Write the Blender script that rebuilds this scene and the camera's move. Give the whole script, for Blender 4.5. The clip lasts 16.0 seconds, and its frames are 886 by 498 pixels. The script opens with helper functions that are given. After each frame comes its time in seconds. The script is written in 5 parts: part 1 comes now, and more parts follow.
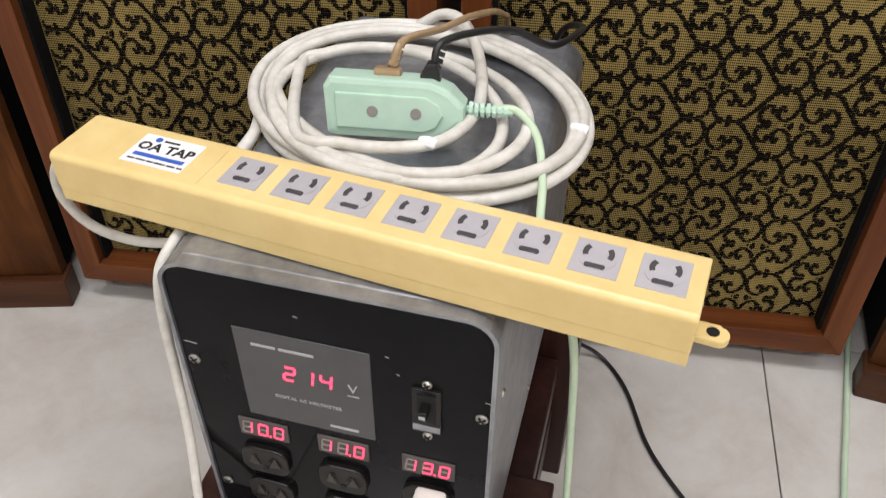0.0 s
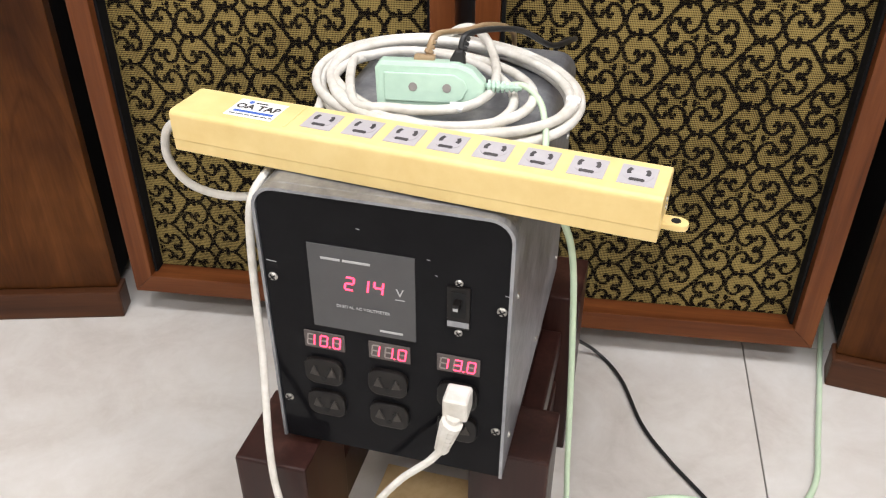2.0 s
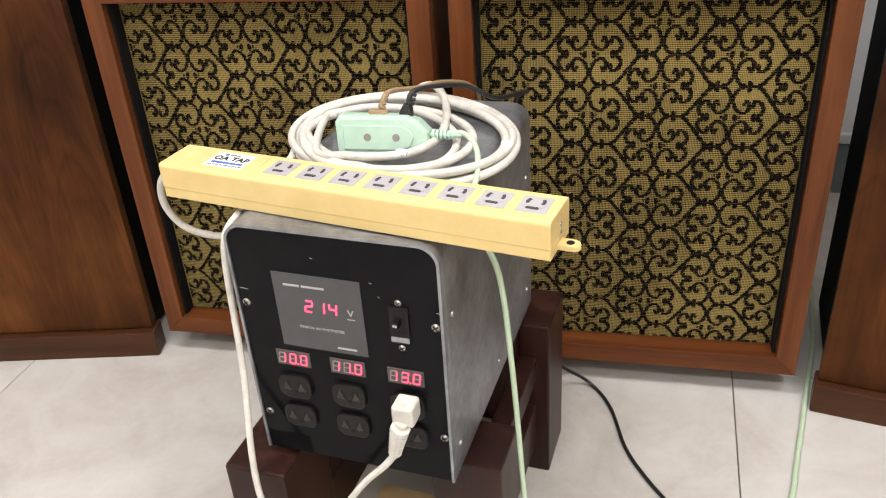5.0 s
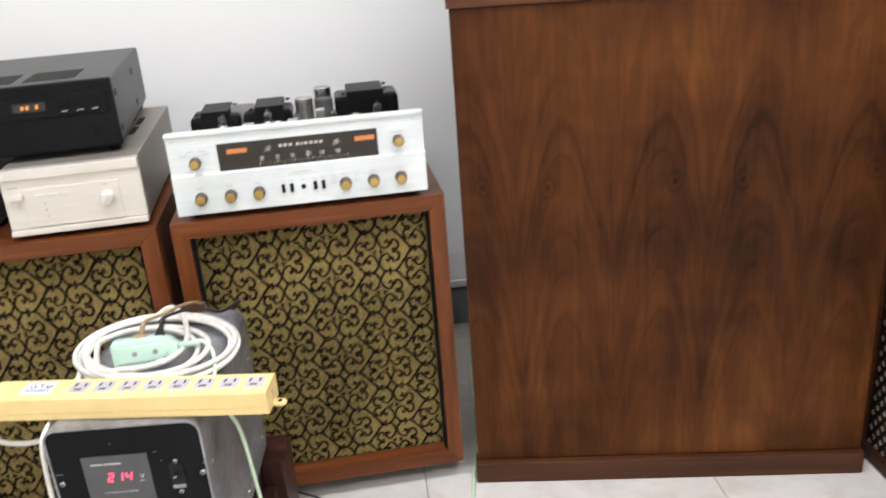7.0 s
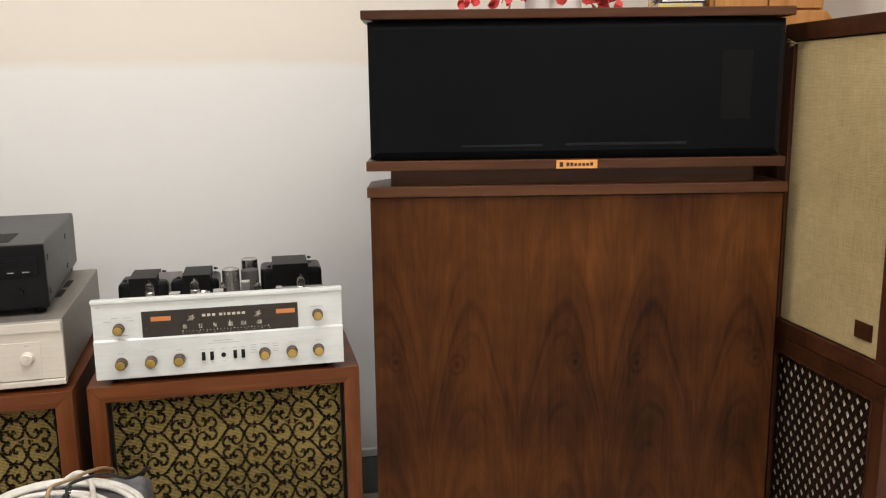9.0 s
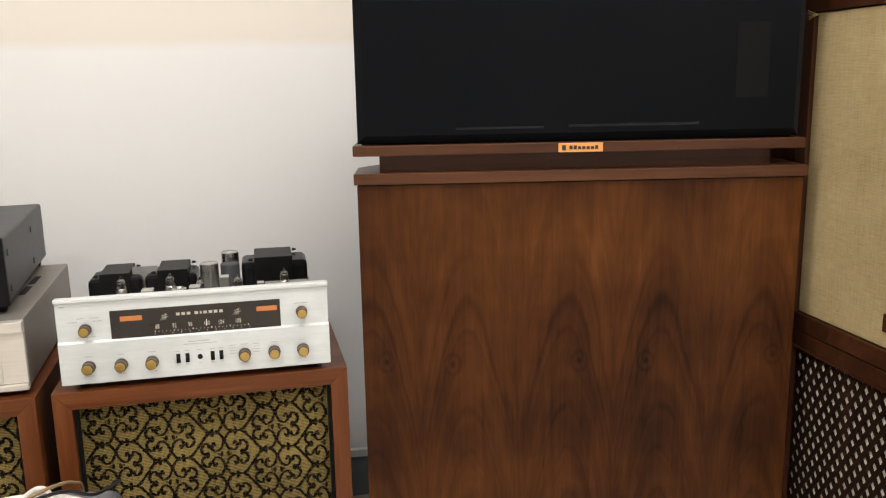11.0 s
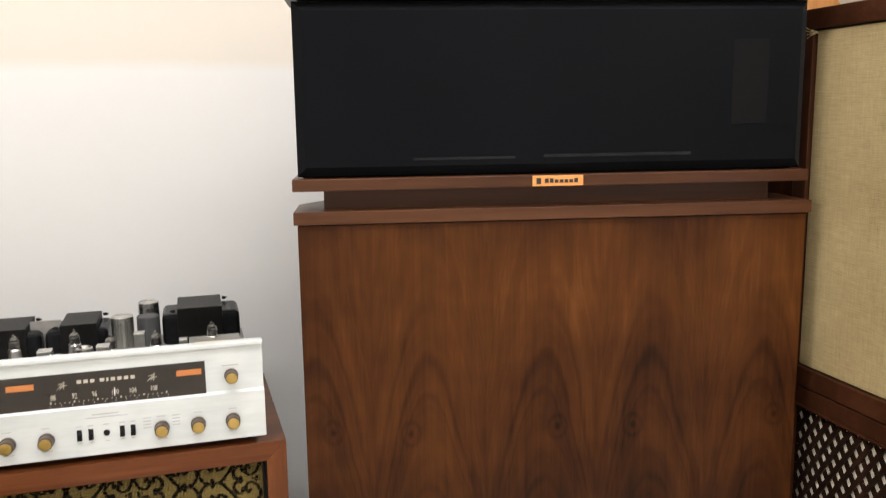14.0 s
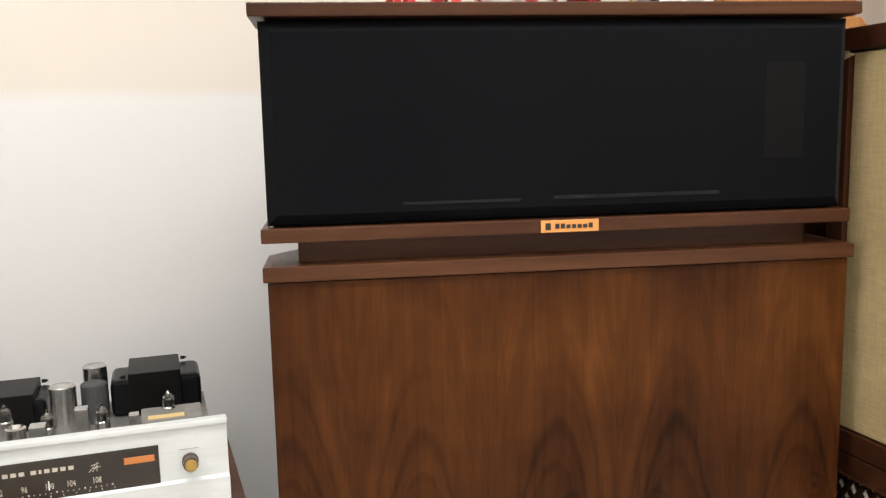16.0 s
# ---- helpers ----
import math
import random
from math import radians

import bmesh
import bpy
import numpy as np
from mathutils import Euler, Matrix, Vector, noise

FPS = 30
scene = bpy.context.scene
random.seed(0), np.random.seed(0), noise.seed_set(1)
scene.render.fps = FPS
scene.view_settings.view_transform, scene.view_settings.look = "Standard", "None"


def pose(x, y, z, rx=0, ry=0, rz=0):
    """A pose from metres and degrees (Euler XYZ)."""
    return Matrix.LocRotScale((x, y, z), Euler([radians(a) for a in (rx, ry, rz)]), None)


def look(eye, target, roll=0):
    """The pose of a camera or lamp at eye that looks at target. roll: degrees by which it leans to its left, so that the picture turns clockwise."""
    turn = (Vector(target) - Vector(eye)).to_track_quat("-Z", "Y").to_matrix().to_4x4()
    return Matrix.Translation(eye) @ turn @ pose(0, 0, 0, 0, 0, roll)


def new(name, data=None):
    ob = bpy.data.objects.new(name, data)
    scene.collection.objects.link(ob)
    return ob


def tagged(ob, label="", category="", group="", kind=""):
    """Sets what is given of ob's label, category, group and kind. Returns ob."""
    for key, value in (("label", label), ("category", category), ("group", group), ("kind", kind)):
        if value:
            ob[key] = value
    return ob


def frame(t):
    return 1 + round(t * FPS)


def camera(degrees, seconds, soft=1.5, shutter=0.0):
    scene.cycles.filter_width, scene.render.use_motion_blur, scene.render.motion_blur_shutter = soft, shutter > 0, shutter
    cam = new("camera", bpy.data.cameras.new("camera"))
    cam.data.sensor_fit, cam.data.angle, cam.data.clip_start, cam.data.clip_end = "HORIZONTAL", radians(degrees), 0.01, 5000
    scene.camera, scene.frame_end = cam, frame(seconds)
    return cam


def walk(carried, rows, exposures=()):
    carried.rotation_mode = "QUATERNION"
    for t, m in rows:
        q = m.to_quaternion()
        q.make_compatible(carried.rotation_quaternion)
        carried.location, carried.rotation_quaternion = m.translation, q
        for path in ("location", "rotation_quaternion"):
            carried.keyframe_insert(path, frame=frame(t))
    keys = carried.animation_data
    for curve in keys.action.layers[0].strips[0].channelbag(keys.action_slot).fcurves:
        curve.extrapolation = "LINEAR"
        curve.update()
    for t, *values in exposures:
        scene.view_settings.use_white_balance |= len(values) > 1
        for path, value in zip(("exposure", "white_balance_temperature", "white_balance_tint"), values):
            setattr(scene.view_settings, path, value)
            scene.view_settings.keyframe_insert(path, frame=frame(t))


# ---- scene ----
cam = camera(55.53, 16.0, 1.2, 0.4)
PATH = [
    (0, (0.4850, 0.2775, 0.8590), (-0.1782, 1.6512, -0.4344), 0.48),
    (0.5, (0.4889, 0.2410, 0.8482), (-0.1615, 1.6256, -0.4401), 0.98),
    (1, (0.5104, 0.1679, 0.8694), (-0.1573, 1.5897, -0.3686), 0.70),
    (1.5, (0.5353, 0.1158, 0.8607), (-0.1611, 1.5850, -0.3039), 0.34),
    (2, (0.5493, 0.0935, 0.8542), (-0.1714, 1.5883, -0.2621), 0.20),
    (2.5, (0.5578, 0.0788, 0.8683), (-0.1764, 1.5848, -0.2239), 0.39),
    (3, (0.5704, 0.0737, 0.8860), (-0.1740, 1.5862, -0.1902), 0.31),
    (3.2, (0.5825, 0.0659, 0.8860), (-0.1887, 1.5866, -0.1594), 0.65),
    (5.3, (0.7030, 0.0517, 0.8852), (-0.1999, 1.5327, -0.1105), -4.17),
    (5.5, (0.6844, 0.0340, 0.8980), (-0.1534, 1.5465, -0.1072), -3.31),
    (6, (0.7716, -0.0830, 0.9770), (0.0580, 1.5304, 0.0348), -3.37),
    (6.5, (0.8442, -0.2242, 1.0814), (0.3386, 1.5171, 0.2375), -4.12),
    (7, (0.8911, -0.3201, 1.1330), (0.5564, 1.5119, 0.4036), -4.37),
    (7.5, (0.9153, -0.3464, 1.2463), (0.6996, 1.5105, 0.5354), -3.00),
    (8, (0.9293, -0.4000, 1.1984), (0.7495, 1.5242, 0.6833), -1.30),
    (8.5, (0.9469, -0.4068, 1.2062), (0.7564, 1.5385, 0.7825), -0.76),
    (9, (0.9358, -0.4006, 1.1861), (0.7646, 1.5572, 0.8149), -0.72),
    (11.5, (0.9203, -0.2164, 1.1662), (0.7723, 1.7350, 0.7537), -1.31),
    (12, (0.9061, -0.1645, 1.1610), (0.8003, 1.7875, 0.7386), -1.38),
    (12.5, (0.9067, -0.1665, 1.1704), (0.8223, 1.7858, 0.7447), -0.90),
    (13, (0.9261, -0.1980, 1.1713), (0.8405, 1.7580, 0.7629), -0.43),
    (13.5, (0.9084, -0.1475, 1.1694), (0.8591, 1.8127, 0.7754), -0.38),
    (14, (0.8883, -0.0661, 1.1538), (0.8692, 1.9069, 0.8267), -0.81),
    (14.5, (0.8708, -0.0127, 1.1476), (0.8938, 1.9701, 0.8866), -0.79),
    (15, (0.8284, 0.0405, 1.2201), (0.9125, 2.0077, 0.8693), -0.45),
    (15.5, (0.8253, 0.0534, 1.2163), (0.9203, 2.0258, 0.8994), -0.70),
    (16, (0.8502, 0.1177, 1.1730), (0.9119, 2.0971, 0.8935), -1.29),
]
EXPOSURES = [(0.0, -0.74, 6300, 11), (0.5, -0.68, 6300, 11), (1.0, -0.58, 6300, 11), (1.5, -0.34, 6280, 11), (3.0, -0.27, 6400, 10), (5.5, -0.25, 6500, 10), (6.0, -0.16, 6450, 10), (6.5, -0.24, 6300, 10), (7.0, -0.14, 6100, 10), (7.5, -0.12, 6050, 10), (8.0, -0.1, 6350, 10), (9.0, -0.66, 6750, 10), (11.5, -0.42, 6650, 10), (12.5, -0.32, 6600, 10), (15.5, -0.31, 6600, 10), (16.0, -0.38, 6600, 10)]
walk(cam, [(t, look(eye, target, roll)) for t, eye, target, roll in PATH], EXPOSURES)

# ---- the room's own axes: the tile joints and the walls run along them ----
ROOM = pose(0.53, 1.213, 0, 0, 0, 15.3)
U0, U1, V0, V1, TOP = -2.15, 1.27, -3.4, 0.70, 2.75

world = bpy.data.worlds.new("world")
scene.world = world
world.use_nodes = True
world.node_tree.nodes["Background"].inputs[0].default_value = (0.55, 0.6, 0.7, 1)
world.node_tree.nodes["Background"].inputs[1].default_value = 0.05


def lamp(name, m, sx, sy, watts, colour):
    data = bpy.data.lights.new(name, "AREA")
    data.shape, data.size, data.size_y, data.energy, data.color = "RECTANGLE", sx, sy, watts, colour
    ob = new(name, data)
    ob.matrix_basis = m
    return ob


# assumed lamps, out of view; places and watts set to light the room
ASSUMED_LAMPS = [(-0.75, -0.85, 41), (0.75, -1.05, 32), (-0.75, -2.3, 30), (0.6, -2.3, 30)]
for u, v, watts in ASSUMED_LAMPS:
    lamp("assumed_ceiling_light", ROOM @ pose(u, v, TOP - 0.06), 1.16, 0.24, watts, (1.0, 0.985, 1.0))


# ---- materials ----
def nodes_of(name):
    m = bpy.data.materials.new(name)
    m.use_nodes = True
    t = m.node_tree
    return m, t, t.nodes["Principled BSDF"]


def node(t, kind, **values):
    n = t.nodes.new(kind)
    for key, value in values.items():
        n.inputs[key.replace("_", " ")].default_value = value
    return n


def ramp(t, source, stops):
    n = t.nodes.new("ShaderNodeValToRGB")
    while len(n.color_ramp.elements) < len(stops):
        n.color_ramp.elements.new(0.5)
    for e, (p, c) in zip(n.color_ramp.elements, stops):
        e.position, e.color = p, (*c, 1)
    t.links.new(source, n.inputs[0])
    return n


def math_node(t, op, a, b=None, c=None):
    n = t.nodes.new("ShaderNodeMath")
    n.operation = op
    for k, v in enumerate((a, b, c)):
        if v is None:
            continue
        if isinstance(v, (int, float)):
            n.inputs[k].default_value = v
        else:
            t.links.new(v, n.inputs[k])
    return n.outputs[0]


def bump(t, bsdf, source, strength, distance):
    b = node(t, "ShaderNodeBump", Strength=strength, Distance=distance)
    t.links.new(source, b.inputs["Height"])
    t.links.new(b.outputs[0], bsdf.inputs["Normal"])


def plain(name, dark, light, scale=40.0, rough=0.5, metal=0.0, relief=0.15, stretch=(1, 1, 1), coat=0.0, spread=0.12, big=4.0, spec=0.5):
    """A surface that varies at two scales: broad stains and fine grain."""
    m, t, p = nodes_of(name)
    co = t.nodes.new("ShaderNodeTexCoord")
    mp = node(t, "ShaderNodeMapping", Scale=stretch)
    t.links.new(co.outputs["Object"], mp.inputs[0])
    fine = node(t, "ShaderNodeTexNoise", Scale=scale, Detail=6.0, Roughness=0.65)
    broad = node(t, "ShaderNodeTexNoise", Scale=big, Detail=3.0, Roughness=0.5)
    t.links.new(mp.outputs[0], fine.inputs[0])
    t.links.new(co.outputs["Object"], broad.inputs[0])
    mixed = math_node(t, "ADD", math_node(t, "MULTIPLY", fine.outputs[0], 0.5), math_node(t, "MULTIPLY", broad.outputs[0], 0.5))
    r = ramp(t, mixed, [(0.35, dark), (0.65, light)])
    t.links.new(r.outputs[0], p.inputs["Base Color"])
    t.links.new(math_node(t, "MULTIPLY_ADD", broad.outputs[0], spread, rough - spread / 2), p.inputs["Roughness"])
    p.inputs["Metallic"].default_value = metal
    p.inputs["Specular IOR Level"].default_value = spec
    p.inputs["Coat Weight"].default_value = coat
    p.inputs["Coat Roughness"].default_value = 0.15
    bump(t, p, fine.outputs[0], relief, 0.001)
    return m


def wood(name, dark, mid, light, along=2, rough=0.38, coat=0.15, size=1.0):
    """Straight-grained veneer, its grain along one axis."""
    m, t, p = nodes_of(name)
    co = t.nodes.new("ShaderNodeTexCoord")
    s = [60.0 / size] * 3
    s[along] = 2.2 / size
    mp = node(t, "ShaderNodeMapping", Scale=s)
    t.links.new(co.outputs["Object"], mp.inputs[0])
    fine = node(t, "ShaderNodeTexNoise", Scale=1.0, Detail=7.0, Roughness=0.7, Distortion=0.4)
    t.links.new(mp.outputs[0], fine.inputs[0])
    s2 = [9.0 / size] * 3
    s2[along] = 1.0 / size
    mp2 = node(t, "ShaderNodeMapping", Scale=s2)
    t.links.new(co.outputs["Object"], mp2.inputs[0])
    broad = node(t, "ShaderNodeTexNoise", Scale=1.0, Detail=3.0, Roughness=0.55, Distortion=0.8)
    t.links.new(mp2.outputs[0], broad.inputs[0])
    f = math_node(t, "ADD", math_node(t, "MULTIPLY", fine.outputs[0], 0.5), math_node(t, "MULTIPLY", broad.outputs[0], 0.5))
    r = ramp(t, f, [(0.34, dark), (0.5, mid), (0.66, light)])
    t.links.new(r.outputs[0], p.inputs["Base Color"])
    t.links.new(math_node(t, "MULTIPLY_ADD", fine.outputs[0], 0.2, rough - 0.1), p.inputs["Roughness"])
    p.inputs["Coat Weight"].default_value = coat * 0.3
    p.inputs["Coat Roughness"].default_value = 0.25
    p.inputs["Specular IOR Level"].default_value = 0.2
    bump(t, p, fine.outputs[0], 0.12, 0.0006)
    return m


def figured_veneer(name, leaf, shift, apex):
    """Book-matched walnut: every second leaf mirrored, one pointed arch with a knot in each."""
    m, t, p = nodes_of(name)
    co = t.nodes.new("ShaderNodeTexCoord")
    sep = t.nodes.new("ShaderNodeSeparateXYZ")
    t.links.new(co.outputs["Object"], sep.inputs[0])
    wob = node(t, "ShaderNodeTexNoise", Scale=4.0, Detail=3.0, Roughness=0.55)
    t.links.new(co.outputs["Object"], wob.inputs[0])
    x = math_node(t, "ADD", sep.outputs[0], math_node(t, "MULTIPLY_ADD", wob.outputs[0], 0.024, shift - 0.012))
    v = math_node(t, "PINGPONG", x, leaf)
    z = math_node(t, "ADD", sep.outputs[2], math_node(t, "MULTIPLY_ADD", wob.outputs[0], 0.05, -0.025))

    def sheet(sx, sz, detail, rough, twist=0.0):
        comb = t.nodes.new("ShaderNodeCombineXYZ")
        t.links.new(math_node(t, "MULTIPLY", v, sx), comb.inputs[0])
        t.links.new(math_node(t, "MULTIPLY", z, sz), comb.inputs[2])
        n = node(t, "ShaderNodeTexNoise", Scale=1.0, Detail=detail, Roughness=rough, Distortion=twist)
        t.links.new(comb.outputs[0], n.inputs[0])
        return n.outputs[0]

    drift = sheet(14.0, 3.0, 3.0, 0.5)
    side = math_node(t, "ABSOLUTE", math_node(t, "SUBTRACT", v, leaf * 0.5))
    side = math_node(t, "POWER", math_node(t, "DIVIDE", side, leaf * 0.5), 1.85)
    level = math_node(t, "ADD", z, math_node(t, "MULTIPLY", side, 0.36))
    level = math_node(t, "ADD", level, math_node(t, "MULTIPLY_ADD", drift, 0.11, -0.055))

    def band(value, centre, half):
        r = t.nodes.new("ShaderNodeMapRange")
        r.interpolation_type = "SMOOTHSTEP"
        r.inputs["From Min"].default_value, r.inputs["From Max"].default_value = half, 0.0
        t.links.new(math_node(t, "ABSOLUTE", math_node(t, "SUBTRACT", value, centre)), r.inputs["Value"])
        return r.outputs[0]

    rings = t.nodes.new("ShaderNodeCombineXYZ")
    t.links.new(math_node(t, "MULTIPLY", level, 13.0), rings.inputs[0])
    t.links.new(math_node(t, "MULTIPLY", v, 5.0), rings.inputs[1])
    growth = node(t, "ShaderNodeTexNoise", Scale=1.0, Detail=3.0, Roughness=0.55)
    t.links.new(rings.outputs[0], growth.inputs[0])
    outline = math_node(t, "ADD", band(level, apex, 0.024), math_node(t, "MULTIPLY", band(level, apex - 0.055, 0.012), 0.6))
    outline = math_node(t, "ADD", outline, math_node(t, "MULTIPLY", band(level, apex - 0.22, 0.016), 0.55))
    outline = math_node(t, "ADD", outline, math_node(t, "MULTIPLY", band(level, apex - 0.30, 0.012), 0.4))
    outline = math_node(t, "ADD", outline, math_node(t, "MULTIPLY", band(level, apex - 0.40, 0.015), 0.45))
    outline = math_node(t, "ADD", outline, math_node(t, "MULTIPLY", band(level, apex + 0.10, 0.03), 0.4))
    outline = math_node(t, "MULTIPLY", outline, math_node(t, "MULTIPLY_ADD", side, -0.8, 1.0))
    kx = math_node(t, "MULTIPLY", math_node(t, "SUBTRACT", math_node(t, "MULTIPLY_ADD", drift, 0.02, math_node(t, "SUBTRACT", v, 0.01)), leaf * 0.5 + 0.026), 1.3)
    kz = math_node(t, "SUBTRACT", z, apex - 0.115)
    away = math_node(t, "SQRT", math_node(t, "ADD", math_node(t, "MULTIPLY", kx, kx), math_node(t, "MULTIPLY", kz, kz)))
    knot = math_node(t, "ADD", band(away, 0.0, 0.010), math_node(t, "MULTIPLY", band(away, 0.019, 0.007), 0.4))
    streak = sheet(60.0, 1.1, 4.0, 0.62, 0.3)
    flame = sheet(22.0, 2.2, 3.0, 0.55, 0.6)
    mp = node(t, "ShaderNodeMapping", Scale=(190, 190, 6))
    t.links.new(co.outputs["Object"], mp.inputs[0])
    fine = node(t, "ShaderNodeTexNoise", Scale=1.0, Detail=6.0, Roughness=0.7)
    t.links.new(mp.outputs[0], fine.inputs[0])
    broad = node(t, "ShaderNodeTexNoise", Scale=3.0, Detail=4.0, Roughness=0.6)
    t.links.new(co.outputs["Object"], broad.inputs[0])
    f = math_node(t, "ADD", math_node(t, "MULTIPLY", growth.outputs[0], 0.17), math_node(t, "MULTIPLY", streak, 0.10))
    f = math_node(t, "ADD", f, math_node(t, "MULTIPLY", flame, 0.2))
    f = math_node(t, "ADD", f, math_node(t, "MULTIPLY", fine.outputs[0], 0.13))
    f = math_node(t, "ADD", f, math_node(t, "MULTIPLY_ADD", broad.outputs[0], 0.46, -0.037))
    f = math_node(t, "SUBTRACT", f, math_node(t, "MULTIPLY", outline, math_node(t, "MULTIPLY", flame, 0.15)))
    f = math_node(t, "SUBTRACT", f, math_node(t, "MULTIPLY", knot, 0.09))
    r = ramp(t, f, [(0.35, (0.0115, 0.0036, 0.0011)), (0.45, (0.039, 0.0118, 0.0028)), (0.55, (0.077, 0.0252, 0.0056)), (0.65, (0.132, 0.047, 0.0114))])
    t.links.new(r.outputs[0], p.inputs["Base Color"])
    t.links.new(math_node(t, "MULTIPLY_ADD", fine.outputs[0], 0.2, 0.3), p.inputs["Roughness"])
    p.inputs["Specular IOR Level"].default_value = 0.12
    bump(t, p, fine.outputs[0], 0.1, 0.0005)
    return m


def woven(name, dark, light, pitch, tall, rough=0.85, slub=0.3, rows=0.65, lo=0.38, hi=0.78, depth=0.42):
    """Cloth: threads of two directions, and slubs."""
    m, t, p = nodes_of(name)
    co = t.nodes.new("ShaderNodeTexCoord")
    sep = t.nodes.new("ShaderNodeSeparateXYZ")
    t.links.new(co.outputs["Object"], sep.inputs[0])
    a = math_node(t, "SINE", math_node(t, "MULTIPLY", sep.outputs[0], 6.283 / pitch))
    b = math_node(t, "SINE", math_node(t, "MULTIPLY", sep.outputs[2], 6.283 / tall))
    weave = math_node(t, "MULTIPLY_ADD", math_node(t, "ADD", math_node(t, "MULTIPLY", a, 1.0 - rows), math_node(t, "MULTIPLY", b, rows)), 0.5, 0.5)
    h = node(t, "ShaderNodeMapping", Scale=(30, 30, 420))
    t.links.new(co.outputs["Object"], h.inputs[0])
    slubs = node(t, "ShaderNodeTexNoise", Scale=1.0, Detail=4.0, Roughness=0.7)
    t.links.new(h.outputs[0], slubs.inputs[0])
    h2 = node(t, "ShaderNodeMapping", Scale=(420, 420, 30))
    t.links.new(co.outputs["Object"], h2.inputs[0])
    slubs2 = node(t, "ShaderNodeTexNoise", Scale=1.0, Detail=4.0, Roughness=0.7)
    t.links.new(h2.outputs[0], slubs2.inputs[0])
    broad = node(t, "ShaderNodeTexNoise", Scale=5.0, Detail=4.0, Roughness=0.6)
    t.links.new(co.outputs["Object"], broad.inputs[0])
    f = math_node(t, "MULTIPLY", weave, depth)
    f = math_node(t, "ADD", f, math_node(t, "MULTIPLY", slubs.outputs[0], slub))
    f = math_node(t, "ADD", f, math_node(t, "MULTIPLY", slubs2.outputs[0], slub))
    f = math_node(t, "ADD", f, math_node(t, "MULTIPLY", broad.outputs[0], 0.7 - 2 * slub + 0.25))
    r = ramp(t, f, [(lo, dark), (hi, light)])
    t.links.new(r.outputs[0], p.inputs["Base Color"])
    p.inputs["Roughness"].default_value = rough
    p.inputs["Specular IOR Level"].default_value = 0.08
    bump(t, p, weave, 0.4, 0.0006)
    return m


def lit(name, colour, strength):
    m, t, p = nodes_of(name)
    p.inputs["Base Color"].default_value = (*[0.3 * c for c in colour], 1)
    p.inputs["Emission Color"].default_value = (*colour, 1)
    p.inputs["Emission Strength"].default_value = strength
    return m


def tile_stone(name):
    m, t, p = nodes_of(name)
    co = t.nodes.new("ShaderNodeTexCoord")
    info = t.nodes.new("ShaderNodeObjectInfo")
    off = t.nodes.new("ShaderNodeVectorMath")
    off.operation = "ADD"
    t.links.new(co.outputs["Object"], off.inputs[0])
    spread = t.nodes.new("ShaderNodeVectorMath")
    spread.operation = "SCALE"
    spread.inputs[0].default_value = (37, 11, 5)
    t.links.new(info.outputs["Random"], spread.inputs["Scale"])
    t.links.new(spread.outputs[0], off.inputs[1])
    cloud = node(t, "ShaderNodeTexNoise", Scale=5.0, Detail=5.0, Roughness=0.6, Distortion=1.2)
    t.links.new(off.outputs[0], cloud.inputs[0])
    fine = node(t, "ShaderNodeTexNoise", Scale=26.0, Detail=6.0, Roughness=0.7, Distortion=0.5)
    t.links.new(off.outputs[0], fine.inputs[0])
    f = math_node(t, "ADD", math_node(t, "MULTIPLY", cloud.outputs[0], 0.7), math_node(t, "MULTIPLY", fine.outputs[0], 0.3))
    r = ramp(t, f, [(0.3, (0.46, 0.42, 0.38)), (0.5, (0.56, 0.53, 0.49)), (0.7, (0.63, 0.61, 0.58))])
    t.links.new(r.outputs[0], p.inputs["Base Color"])
    t.links.new(math_node(t, "MULTIPLY_ADD", fine.outputs[0], 0.1, 0.1), p.inputs["Roughness"])
    return m


